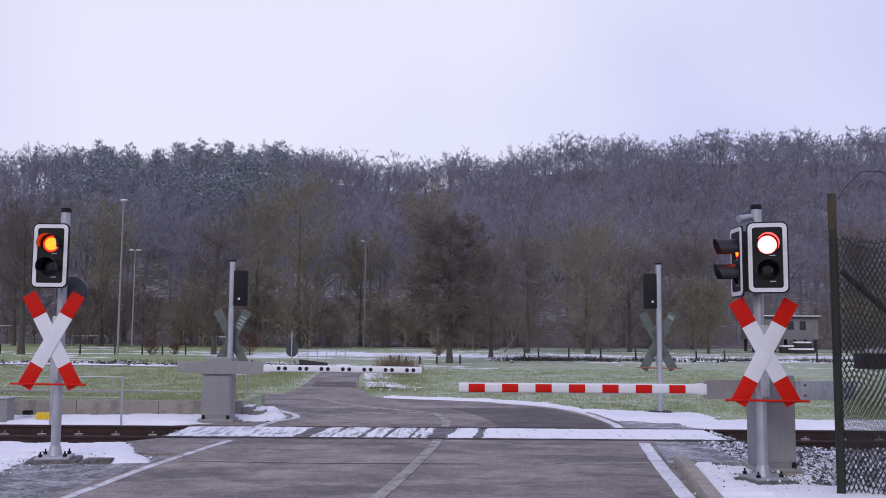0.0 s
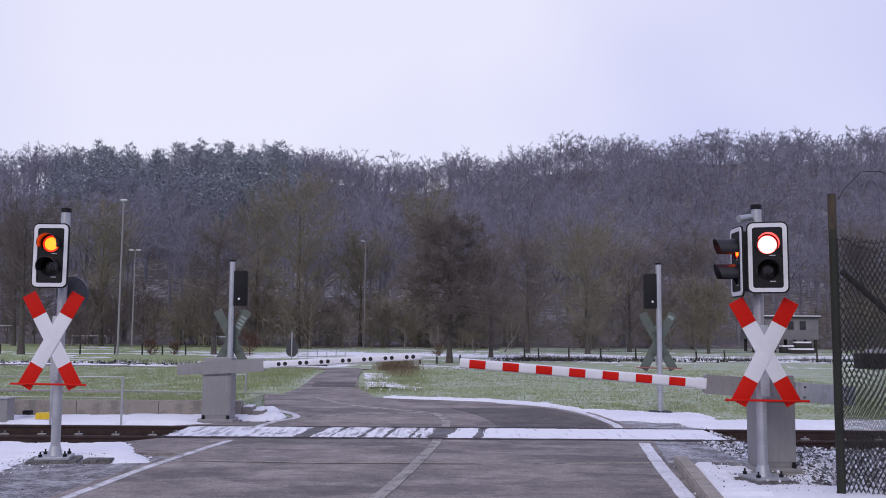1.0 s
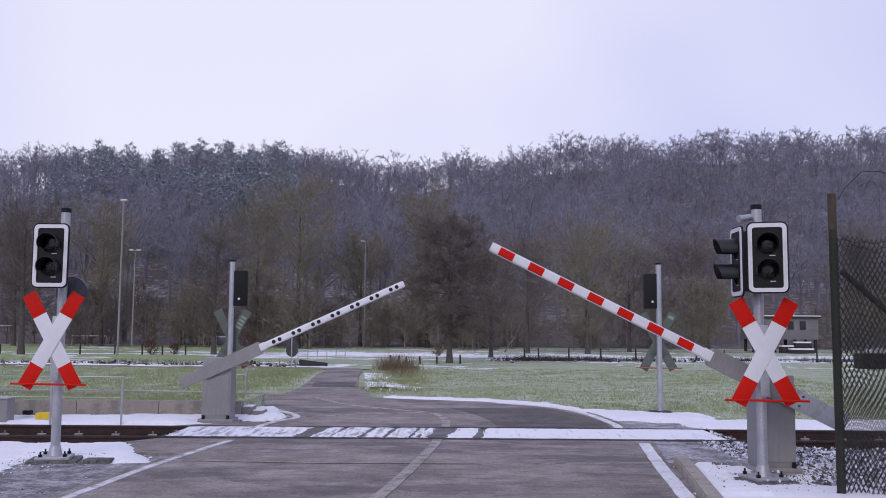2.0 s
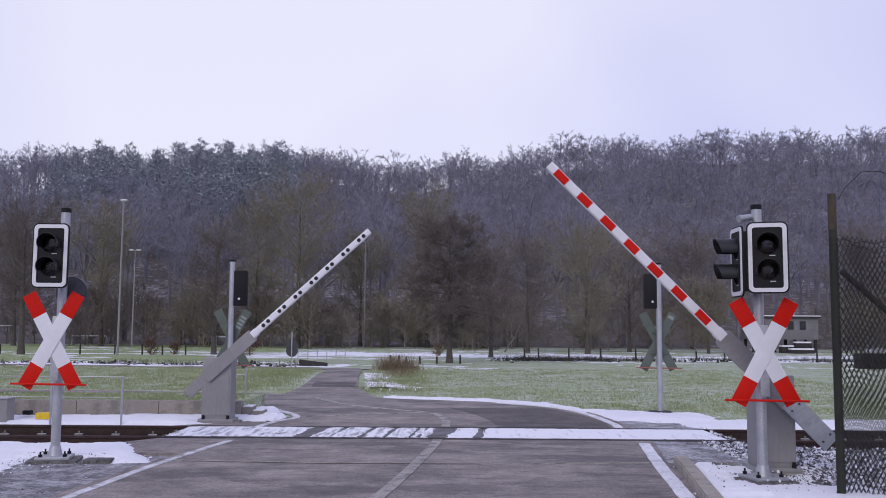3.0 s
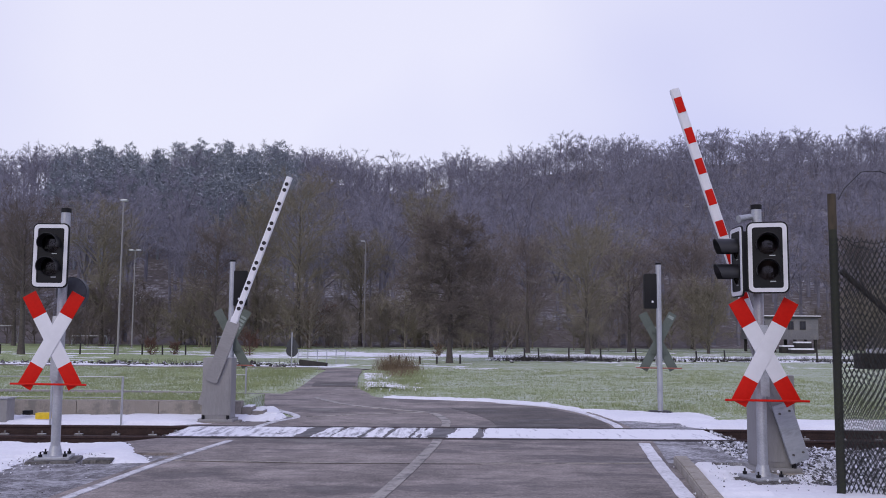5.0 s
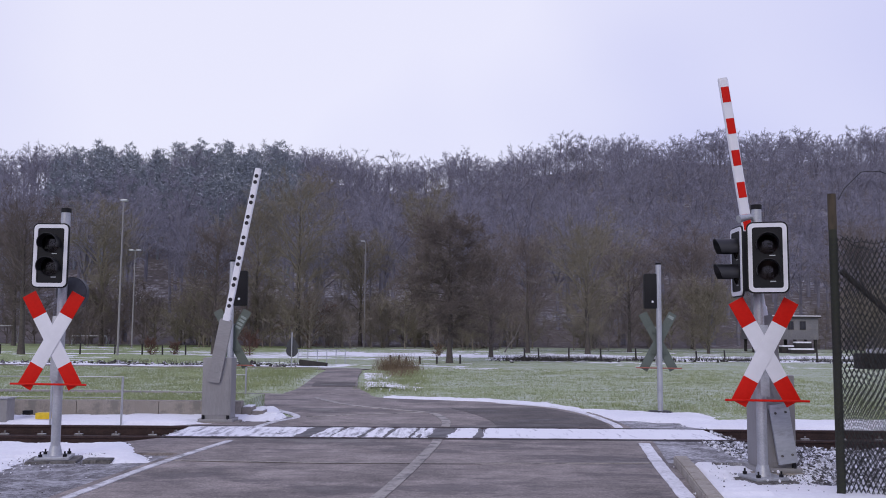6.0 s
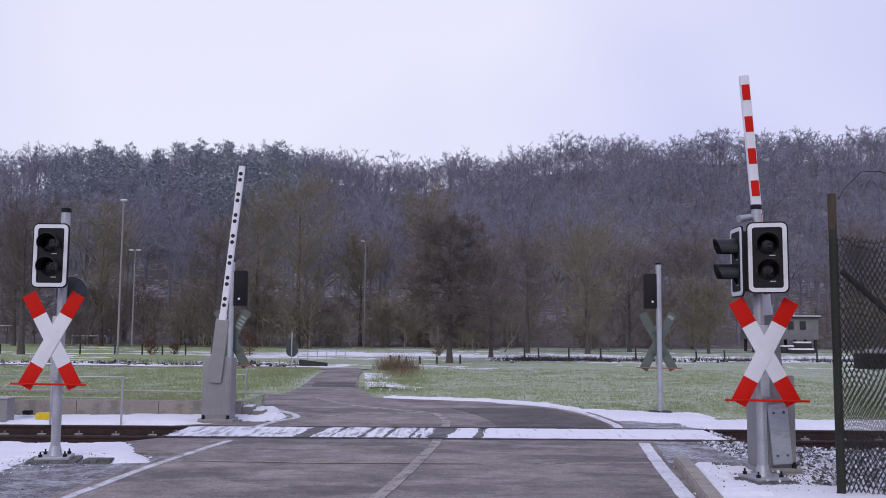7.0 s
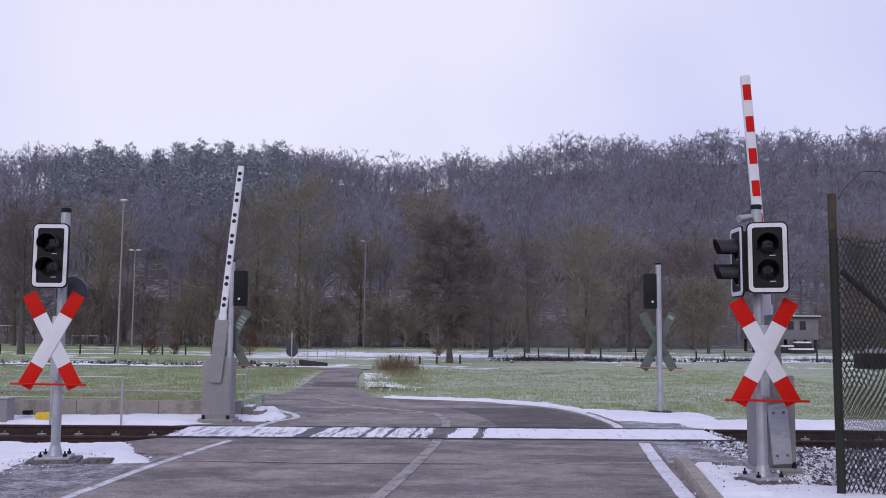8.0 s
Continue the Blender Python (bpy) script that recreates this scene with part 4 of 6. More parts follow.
def build_barrier(x, y, side, width, label):
    """A half barrier; its boom reaches out to side * x and turns about the hub."""
    b = thing("barrier", label, "barrier", pose(x, y, -0.02), "crossing barriers")
    h, w = 1.14, width / 2
    part("housing", box(bmesh.new(), -w, w, -0.2, 0.2, 0.05, h, 0.02), GREY_PAINT, b, "grey enamelled machine housing")
    part("service_door", box(bmesh.new(), -w + 0.03, w - 0.03, -0.212, -0.198, 0.12, 0.82, 0.006), GREY_PAINT, b)
    bm = box(bmesh.new(), -w - 0.05, w + 0.05, -0.25, 0.25, 0.0, 0.055, 0.012)
    part("foot", bm, GREY_PAINT, b)
    part("footing", box(bmesh.new(), -w - 0.1, w + 0.12, -0.3, 0.3, -0.3, 0.0, 0.02), CONCRETE, b)
    for k in (-1, 1):
        part("anchor_bolt", tube(bmesh.new(), (k * (w - 0.04), -0.225, 0.05), (k * (w - 0.04), -0.225, 0.12), 0.03, 0.024, n=6), BLACK, b)
    part("hub", tube(bmesh.new(), (0, -0.28, 0.97), (0, -0.19, 0.97), 0.09, n=20), GREY_PAINT, b)
    s = side
    arm = part("boom_arm", plate(bmesh.new(), [(0.305 * s + px, pz) for px, pz in rounded(1.15, 0.23, 0.045)], -0.03, 0.03), GREY_PAINT, b, "grey boom carrier")
    lo, hi = sorted((-(0.72 if s > 0 else 0.9) * s, -0.2 * s))
    cw = part("counterweight", box(bmesh.new(), lo, hi, 0.032, 0.075, -0.1, 0.1, 0.01) if s > 0 else box(bmesh.new(), lo, hi, -0.075, -0.032, -0.115, 0.115, 0.012), GREY_PAINT if s > 0 else ALU_PLATE, arm, "counterweight plate")
    for q in ((-0.3, -0.06), (-0.3, 0.06), (-0.8, -0.06), (-0.8, 0.06)):
        if s > 0:
            continue
        yy = -0.078
        part("bolt", tube(bmesh.new(), (q[0] * s, yy - 0.012, q[1]), (q[0] * s, yy + 0.004, q[1]), 0.015, n=6), FOOTING, arm)
    end = 3.79 if s < 0 else 3.68
    prof = rounded(0.07, 0.124, 0.03, 4)
    bm = bmesh.new()
    a0 = 0.86
    rows = [[bm.verts.new((s * q, p[0], p[1] * k)) for p in prof] for q, k in ((a0, 1.0), (end - 0.03, 0.97), (end, 0.9))]
    n = len(prof)
    for p, q in zip(rows, rows[1:]):
        for i in range(n):
            bm.faces.new((p[i], p[(i + 1) % n], q[(i + 1) % n], q[i]))
    bm.faces.new(rows[0])
    bm.faces.new(rows[-1])
    bmesh.ops.recalc_face_normals(bm, faces=bm.faces[:])
    boom = part("boom", bm, WHITE, arm, "white boom tube with red reflective bands")
    col = rounded(0.084, 0.142, 0.03, 4)
    bm = bmesh.new()
    r0, r1 = [[bm.verts.new((s * q, p[0], p[1])) for p in col] for q in (a0 - 0.01, a0 + 0.1)]
    for i in range(n):
        bm.faces.new((r0[i], r0[(i + 1) % n], r1[(i + 1) % n], r1[i]))
    bm.faces.new(r0), bm.faces.new(r1)
    bmesh.ops.recalc_face_normals(bm, faces=bm.faces[:])
    part("collar", bm, WHITE, arm)
    face = -1 if s < 0 else 1
    for k in range(7):
        t = end - 0.115 - 0.397 * k * (1.0 if s < 0 else 0.965)
        lo, hi = sorted((s * t, s * (t - 0.193)))
        # red band: a half sleeve, a little proud of the tube
        half = sorted({(round(max(0.0, p[0] * face), 4), round(p[1], 4)) for p in rounded(0.078, 0.104, 0.02, 4) if p[0] * face >= -0.001}, key=lambda p: p[1])
        prof2 = [(0.0, half[0][1]), *half, (0.0, half[-1][1])]
        bm = bmesh.new()
        rr = [[bm.verts.new((q, p[0] * face, p[1])) for p in prof2] for q in (lo, hi)]
        for i in range(len(prof2)):
            i2 = (i + 1) % len(prof2)
            bm.faces.new((rr[0][i], rr[0][i2], rr[1][i2], rr[1][i]))
        bm.faces.new(rr[0]), bm.faces.new(rr[1])
        bmesh.ops.recalc_face_normals(bm, faces=bm.faces[:])
        part("red_band", bm, RED, arm)
        if s > 0:
            for u in (t - 0.03, t - 0.145):
                part("plug", tube(bmesh.new(), (u, -0.0385, 0.0), (u, -0.02, 0.0), 0.036, n=14), RUBBER, arm, "dark round plug")
    return arm


ANGLES_RIGHT = [(0, 0.0), (0.75, 0.0), (0.9, 1.7), (1.0, 4.4), (1.25, 10.0), (1.5, 15.7), (1.7, 20.3), (2.25, 31.5), (2.8, 41.6), (3.0, 45.0), (3.5, 52.4), (4.0, 59.9), (4.5, 66.7), (4.7, 69.2), (5.25, 75.5), (5.8, 80.3), (6.0, 82.0), (6.5, 84.6), (7.0, 86.0), (7.4, 86.2), (8.0, 86.2)]
ANGLES_LEFT = [(0, -0.4), (0.78, -0.4), (0.9, 1.0), (1.0, 3.5), (1.25, 9.0), (1.5, 14.5), (1.7, 18.8), (2.25, 29.4), (2.8, 39.3), (3.0, 42.5), (3.5, 50.1), (4.0, 57.4), (4.5, 64.6), (4.7, 67.0), (5.25, 73.2), (5.8, 78.0), (6.0, 79.7), (6.5, 83.0), (7.0, 84.4), (7.4, 84.7), (8.0, 84.7)]
BOOMS.append((build_barrier(3.99, 10.98, -1, 0.45, "grey barrier machine with rising red and white boom beside the signal"), -0.24, 1, ANGLES_RIGHT, 0.04))
BOOMS.append((build_barrier(-4.05, 16.4, 1, 0.52, "grey barrier machine with rising boom, plain white side with dark plugs"), -0.24, -1, ANGLES_LEFT, 0.0))


def motions():
    for arm, y, turn, rows, off in BOOMS:
        # the boom lies a little below the hub's axis
        walk(arm, [(t, pose(0, y, 0.97 + off, 0, turn * a, 0) @ pose(0, 0, -off)) for t, a in rows])
    for lamp in LAMPS:
        # the lamp insert swings round inside its head when the signal goes dark
        m = lamp.matrix_basis.copy()
        p = m.translation
        walk(lamp, [(0.0, m), (1.2, m), (1.2334, pose(*p, 0, 0, 80)), (1.2667, pose(*p, 0, 0, 160)), (1.3, pose(*p, 0, 0, 180)), (8.0, pose(*p, 0, 0, 180))])


# ---- trees ----
def limb_mesh(a, b, r0, r1, sides):
    """Vertices and faces of many tapered limbs at once."""
    a, b = np.asarray(a, float), np.asarray(b, float)
    r0, r1 = np.asarray(r0, float), np.asarray(r1, float)
    n = len(a)
    d = b - a
    d /= np.maximum(np.linalg.norm(d, axis=1, keepdims=True), 1e-9)
    ref = np.where(np.abs(d[:, 2:3]) > 0.9, np.array([[1.0, 0, 0]]), np.array([[0, 0, 1.0]]))
    u = np.cross(d, ref)
    u /= np.linalg.norm(u, axis=1, keepdims=True)
    w = np.cross(d, u)
    k = np.arange(sides) * 2 * math.pi / sides
    ring = np.cos(k)[None, :, None] * u[:, None] + np.sin(k)[None, :, None] * w[:, None]
    co = np.concatenate([a[:, None] + ring * r0[:, None, None], b[:, None] + ring * r1[:, None, None]], 1)
    i = np.arange(sides)
    j = (i + 1) % sides
    quad = np.stack([i, j, j + sides, i + sides], -1)
    faces = quad[None] + (np.arange(n) * 2 * sides)[:, None, None]
    return co.reshape(-1, 3), faces.reshape(-1, 4)


def twig_mesh(a, b, width, rng):
    """Thin three-cornered twigs."""
    a, b = np.asarray(a, float), np.asarray(b, float)
    side = np.cross(b - a, rng.normal(size=a.shape))
    side /= np.maximum(np.linalg.norm(side, axis=1, keepdims=True), 1e-9)
    w = np.asarray(width).reshape(-1, 1) * side
    co = np.stack([a - w, a + w, b], 1).reshape(-1, 3)
    return co, np.arange(len(co)).reshape(-1, 3)


def grow(seed, h, r, girth, counts, base=0.18, lift=0.5, crown=0.5, twig=0.012, droop=0.0, wander=0.18, steep=0.7, thin=False):
    """A bare tree inside an egg-shaped crown: limbs (start, end, radii) and twigs. counts: limbs, boughs each, sprays each, twigs each."""
    rng = np.random.RandomState(seed)
    seg = []
    pts = [np.array([0, 0, -0.15])]
    n = 9
    for k in range(n):
        step = np.array([rng.normal(0, 0.02), rng.normal(0, 0.02), 1.0]) * (h * 0.84 + 0.15) / n
        pts.append(pts[-1] + step * [h * 0.6 / n * 1.5, h * 0.6 / n * 1.5, 1] if k else pts[-1] + step * [0, 0, 1])
    rad = [girth * (1 - k / n) ** 0.85 + 0.008 for k in range(n + 1)]
    rad[0] *= 1.35
    trunk = [(pts[k], pts[k + 1], rad[k], rad[k + 1]) for k in range(n)]

    def reach(z):
        t = np.clip((z / h - base) / (1 - base), 0, 1)
        return r * np.clip((t / crown) ** 0.6 if t < crown else (max(0.0, 1 - ((t - crown) / (1 - crown)) ** 2.0)) ** 0.65, 0.12, 1)

    def run(p, d, length, r0, r1, m, bend):
        out, q = [], p
        for k in range(m):
            d = d + rng.normal(0, wander, 3) + np.array([0, 0, bend])
            d = d / np.linalg.norm(d)
            e = q + d * length / m
            out.append((q, e, r0 + (r1 - r0) * k / m, r0 + (r1 - r0) * (k + 1) / m))
            q = e
        return out, d
    limbs, ta, tb, ba, bb = [], [], [], [], []
    for i in range(counts[0]):
        f = (i + rng.uniform(0, 1)) / counts[0]
        z = h * (base + (0.82 - base) * f)
        k = min(n - 1, int(z / (h * 0.84) * n))
        p = pts[k] + (pts[k + 1] - pts[k]) * ((z / (h * 0.84) * n) - k)
        az = i * 2.4 + rng.uniform(-0.5, 0.5)
        up = lift + steep * f + rng.uniform(-0.15, 0.15)
        d = np.array([math.cos(az), math.sin(az), up])
        d /= np.linalg.norm(d)
        ln = reach(min(h, z + up * 0.3 * r)) * rng.uniform(0.7, 1.1) / max(0.35, math.hypot(d[0], d[1]))
        ln = min(ln, h * 0.6)
        r0 = min(rad[k] * 0.6, 0.012 * ln + 0.01)
        main, dd = run(p, d, ln, r0, 0.012, 4, droop * 0.5)
        limbs += main
        for j in range(counts[1]):
            t = rng.uniform(0.2, 1.0)
            s = main[min(3, int(t * 4))]
            q = s[0] + (s[1] - s[0]) * (t * 4 % 1)
            d2 = (s[1] - s[0]) / np.linalg.norm(s[1] - s[0]) + rng.normal(0, 0.6, 3) + np.array([0, 0, 0.2 + droop])
            d2 /= np.linalg.norm(d2)
            l2 = ln * rng.uniform(0.22, 0.42) * (1.2 - 0.5 * t)
            sub, _ = run(q, d2, l2, max(0.008, s[2] * 0.5), 0.006, 2, droop)
            if not thin:
                limbs += sub
            else:
                ba.append(sub[0][0]), bb.append(sub[1][1])
            for m in range(counts[2]):
                t3 = rng.uniform(0.1, 1.0)
                s3 = sub[min(1, int(t3 * 2))]
                q3 = s3[0] + (s3[1] - s3[0]) * (t3 * 2 % 1)
                d3 = (s3[1] - s3[0]) / np.linalg.norm(s3[1] - s3[0]) + rng.normal(0, 0.75, 3) + np.array([0, 0, 0.15 + droop])
                d3 /= np.linalg.norm(d3)
                e3 = q3 + d3 * l2 * rng.uniform(0.45, 0.9)
                ta.append(q3), tb.append(e3)
                for w in range(counts[3]):
                    t4 = rng.uniform(0.2, 1)
                    q4 = q3 + (e3 - q3) * t4
                    d4 = (e3 - q3) / np.linalg.norm(e3 - q3) + rng.normal(0, 0.8, 3) + np.array([0, 0, droop])
                    ta.append(q4), tb.append(q4 + d4 / np.linalg.norm(d4) * l2 * rng.uniform(0.2, 0.45))
    return trunk, limbs, np.array(ta + ba), np.array(tb + bb), np.array([twig] * len(ta) + [twig * 1.6] * len(ba)), rng


def join(*pieces):
    """One vertex list and one face list out of several."""
    verts, faces, n = [], [], 0
    for co, fa in pieces:
        verts += co.tolist()
        faces += (fa + n).tolist()
        n += len(co)
    return verts, faces


def raw_mesh(name, verts, faces, *mats):
    me = bpy.data.meshes.new(name)
    me.from_pydata(verts, [], faces)
    for m in mats:
        me.materials.append(m)
    return me


def columns(segs):
    return [s[0] for s in segs], [s[1] for s in segs], [s[2] for s in segs], [s[3] for s in segs]


def build_tree(x, y, h, r, girth, counts, bark, twigs, label, seed, **more):
    trunk, limbs, ta, tb, tw, rng = grow(seed, h, r, girth, counts, **more)
    t = thing("tree", label, "tree", pose(x, y, land_at(x, y)))
    co, fa = limb_mesh(*columns(trunk), 8)
    me = raw_mesh("trunk", co.tolist(), fa.tolist(), bark)
    me.polygons.foreach_set("use_smooth", [True] * len(me.polygons))
    part("trunk", me, None, t)
    v, f = join(limb_mesh(*columns(limbs), 4), twig_mesh(ta, tb, tw, rng))
    part("crown", raw_mesh("crown", v, f, twigs), None, t)


def template(seed, h, r, girth, counts, **more):
    trunk, limbs, ta, tb, tw, rng = grow(seed, h, r, girth, counts, **more)
    a = limb_mesh(*columns(trunk), 4)
    b = limb_mesh(*columns(limbs), 3)
    return join(a, b, twig_mesh(ta, tb, tw, rng))


def pine_template(seed, h=17.0):
    """A pine: bare lower trunk, tiers of needle clumps above."""
    rng = np.random.RandomState(seed)
    trunk = [(np.array([0, 0, -0.3]), np.array([0.1, 0, h * 0.5]), 0.22, 0.15), (np.array([0.1, 0, h * 0.5]), np.array([0, 0.1, h]), 0.15, 0.03)]
    ta, tb, limbs = [], [], []
    for i in range(30):
        f = (i + rng.uniform()) / 30
        z = h * (0.42 + 0.56 * f)
        az = i * 2.4 + rng.uniform(-0.4, 0.4)
        ln = (2.9 * (1 - f) ** 0.6 + 0.7) * rng.uniform(0.7, 1.1)
        e = np.array([math.cos(az) * ln, math.sin(az) * ln, z + ln * rng.uniform(-0.05, 0.35)])
        p = np.array([0.05, 0.05, z])
        limbs.append((p, e, 0.05, 0.015))
        for k in range(26):
            t = rng.uniform(0.35, 1.05)
            c = p + (e - p) * t + rng.normal(0, 0.22, 3)
            ta.append(c), tb.append(c + rng.normal(0, 0.34, 3) + np.array([0, 0, 0.1]))
    ta, tb = np.array(ta), np.array(tb)
    return join(limb_mesh(*columns(trunk), 5), limb_mesh(*columns(limbs), 3), twig_mesh(ta, tb, np.full(len(ta), 0.085), rng))


def scatter(name, templates, places, material, label, category, bark=None):
    """Many far trees as one object; places: x, y, scale, turn, template."""
    tv = [np.array(t[0]) for t in templates]
    co, faces, n = [], [], 0
    for x, y, s, a, k in places:
        v = tv[k] * [s * 1.12, s * 1.12, s]
        c, q = math.cos(a), math.sin(a)
        w = np.stack([c * v[:, 0] - q * v[:, 1] + x, q * v[:, 0] + c * v[:, 1] + y, v[:, 2] + land_at(x, y)], -1)
        co.append(w)
        faces.append((n, k))
        n += len(w)
    co = np.concatenate(co)
    quads = [[f for f in t[1] if len(f) == 4] for t in templates]
    tris = [[f for f in t[1] if len(f) == 3] for t in templates]
    loops, starts, woody, at = [], [], [], 0
    for n0, k in faces:
        for group, m in ((quads[k], 4), (tris[k], 3)):
            if group:
                g = np.array(group, np.int32) + n0
                loops.append(g.reshape(-1))
                starts.append(at + np.arange(len(g)) * m)
                woody.append(np.full(len(g), m - 3))
                at += g.size
    loops, starts = np.concatenate(loops).astype(np.int32), np.concatenate(starts).astype(np.int32)
    me = bpy.data.meshes.new(name)
    me.vertices.add(len(co))
    me.vertices.foreach_set("co", co.astype(np.float32).reshape(-1))
    me.loops.add(len(loops))
    me.loops.foreach_set("vertex_index", loops)
    me.polygons.add(len(starts))
    me.polygons.foreach_set("loop_start", starts)
    me.update(calc_edges=True)
    me.materials.append(material)
    if bark is not None:
        me.materials.append(bark)
        me.polygons.foreach_set("material_index", np.concatenate(woody).astype(np.int32))
    return tagged(new(name, me), label, category, "", "stuff")


def beech_template(seed, h=18.0, r=5.0, boughs=6, twigs=24, fine=1.0):
    """A forest beech: clean trunk, limbs that fan up into a domed crown, sprays of twigs in clumps at the bough ends."""
    rng = np.random.RandomState(seed)
    fork = h * rng.uniform(0.44, 0.56)
    lean = rng.normal(0, 0.25, 2)
    foot, knee, top = np.array([0, 0, -0.4]), np.array([*(lean * 0.4), fork * 0.6]), np.array([*lean, h * 0.76])
    trunk = [(foot, knee, 0.27, 0.21), (knee, top, 0.21, 0.04)]
    mid = np.array([*lean, h * 0.66])
    limbs, ta, tb = [], [], []
    for i in range(12):
        az, el = i * 2.4 + rng.uniform(-0.4, 0.4), math.asin(-0.3 + 1.28 * (i + rng.uniform()) / 12.2)
        tip = mid + np.array([r * 0.72 * math.cos(az) * math.cos(el), r * 0.72 * math.sin(az) * math.cos(el), h * 0.25 * math.sin(el)]) * rng.uniform(0.88, 1.04)
        start = knee + (top - knee) * rng.uniform(0.05, 0.6)
        start[2] = min(start[2], tip[2] - 0.6)
        bend = start + (tip - start) * 0.5 + np.array([0, 0, 0.5]) + rng.normal(0, 0.25, 3)
        limbs += [(start, bend, 0.09, 0.06), (bend, tip, 0.06, 0.025)]
        for j in range(boughs):
            t = rng.uniform(0.25, 1.0)
            p = bend + (tip - bend) * t if j % 3 else start + (bend - start) * (0.4 + 0.6 * t)
            out = (p - mid) / np.array([r, r, h * 0.3])
            d = out / max(0.2, np.linalg.norm(out)) * 0.8 + rng.normal(0, 0.5, 3) + np.array([0, 0, 0.08])
            e = p + d / np.linalg.norm(d) * rng.uniform(0.8, 1.7)
            limbs.append((p, e, 0.02, 0.006))
            q = p + (e - p) * rng.uniform(0.35, 1.12, (twigs, 1))
            w = (e - p) / np.linalg.norm(e - p) * 0.5 + rng.normal(0, 0.7, (twigs, 3)) + np.array([0, 0, 0.05])
            ta.append(q)
            tb.append(q + w / np.linalg.norm(w, axis=1, keepdims=True) * rng.uniform(0.35, 1.0, (twigs, 1)))
    ta, tb = np.concatenate(ta), np.concatenate(tb)
    return join(limb_mesh(*columns(trunk), 5), limb_mesh(*columns(limbs), 3), twig_mesh(ta, tb, rng.uniform(0.016, 0.034, len(ta)) * fine, rng))


def build_woods():
    rng = np.random.RandomState(11)
    wood = [beech_template(30 + k, 17.0 + 0.6 * (k % 4), 5.2 + 0.6 * (k % 3)) for k in range(7)]
    near = [beech_template(50 + k, 17.0 + 0.6 * k, 5.0, 7, 52, 0.5) for k in range(4)]
    crest = [beech_template(70 + k, 17.5, 5.8 + 0.4 * k, 7, 36, 0.85) for k in range(4)]
    front, brow = [], []
    places = []
    y = 105.0
    while y < 272:
        half = 0.52 * y + 12
        n = int(half * 2 / (5.6 + (y - 104) * 0.008))
        for k in range(n):
            x = -half + (k + rng.uniform(0.05, 0.95)) * 2 * half / n
            if -0.42 < x / y < -0.17 and y > 170 and rng.uniform() < 0.75:
                continue
            if y < 140:
                front.append((x, y + rng.uniform(-4, 4), rng.uniform(0.72, 1.12), rng.uniform(0, 6.28), rng.randint(4)))
            else:
                places.append((x, y + rng.uniform(-4, 4), rng.uniform(0.72, 1.12), rng.uniform(0, 6.28), rng.randint(7)))
        y += 10.6
    # the last rows stand close along the crest
    edge = np.random.RandomState(23)
    for k in range(92):
        x = -152 + 304 * (k + edge.uniform(0, 1)) / 92
        if -98 < x < -36 and k % 2:
            continue
        brow.append((x, edge.uniform(271, 285), edge.uniform(0.8, 0.98), edge.uniform(0, 6.28), edge.randint(4)))
    for k in range(22):
        places.append((edge.uniform(-48, 18), edge.uniform(258, 272), edge.uniform(0.74, 0.9), edge.uniform(0, 6.28), edge.randint(7)))
    # the wood's bark and twig colours carry the painted haze
    scatter("hillside_wood", wood, places, TWIG_HAZED, "bare beech wood covering the hillside, haze painted into its colour", "wood", BARK_HAZED)
    scatter("hillside_wood", crest, brow, TWIG_HAZED, "domed bare beeches along the crest of the hill", "wood", BARK_HAZED)
    scatter("hillside_wood", near, front, TWIG_HAZED, "bare beech trees at the foot of the hillside", "wood", BARK_HAZED)
    low = [template(90 + k, 5.5, 3.0, 0.07, (16, 5, 4, 2), base=0.03, lift=0.7, crown=0.5, twig=0.024, thin=True) for k in range(2)]
    places = [(rng.uniform(-150, 150), rng.uniform(255, 282), rng.uniform(0.8, 1.6), rng.uniform(0, 6.28), rng.randint(2)) for k in range(80)]
    scatter("hillside_wood", low, places, TWIG_HAZED, "undergrowth along the crest of the wooded hill", "wood")
    pines = [pine_template(60 + k, 16.0) for k in range(3)]
    places = []
    for k in range(190):
        y = rng.uniform(150, 280)
        places.append((y * rng.uniform(-0.44, -0.16), y, rng.uniform(0.75, 1.12), rng.uniform(0, 6.28), rng.randint(3)))
    scatter("pine_wood", pines, places, NEEDLE_HAZED, "frosted pines high on the slope, paled by painted haze", "wood")
    shrub = [template(80 + k, 4.2, 1.9, 0.05, (18, 6, 5, 2), base=0.02, lift=0.9, crown=0.55, twig=0.013, thin=True) for k in range(3)]
    for name, lo, hi, n, mat, lab in (("thicket", -62, -20, 45, TWIG_DARK, "brown bare thicket behind the sports field"), ("thicket", -20, 62, 85, THICKET, "grey-brown bare thicket at the foot of the wood"), ("thicket", -30, 45, 60, TWIG_OLIVE, "olive willow scrub at the foot of the wood"),
                                      ("thicket", -15, -4, 3, TWIG_RED, "reddish dogwood scrub at the foot of the wood")):
        places = [(rng.uniform(lo, hi), rng.uniform(88, 101), rng.uniform(0.7, 1.5), rng.uniform(0, 6.28), rng.randint(3)) for k in range(n)]
        places = [q for q in places if not 26 < q[0] < 41]
        scatter(name, shrub, places, mat, lab, "thicket")


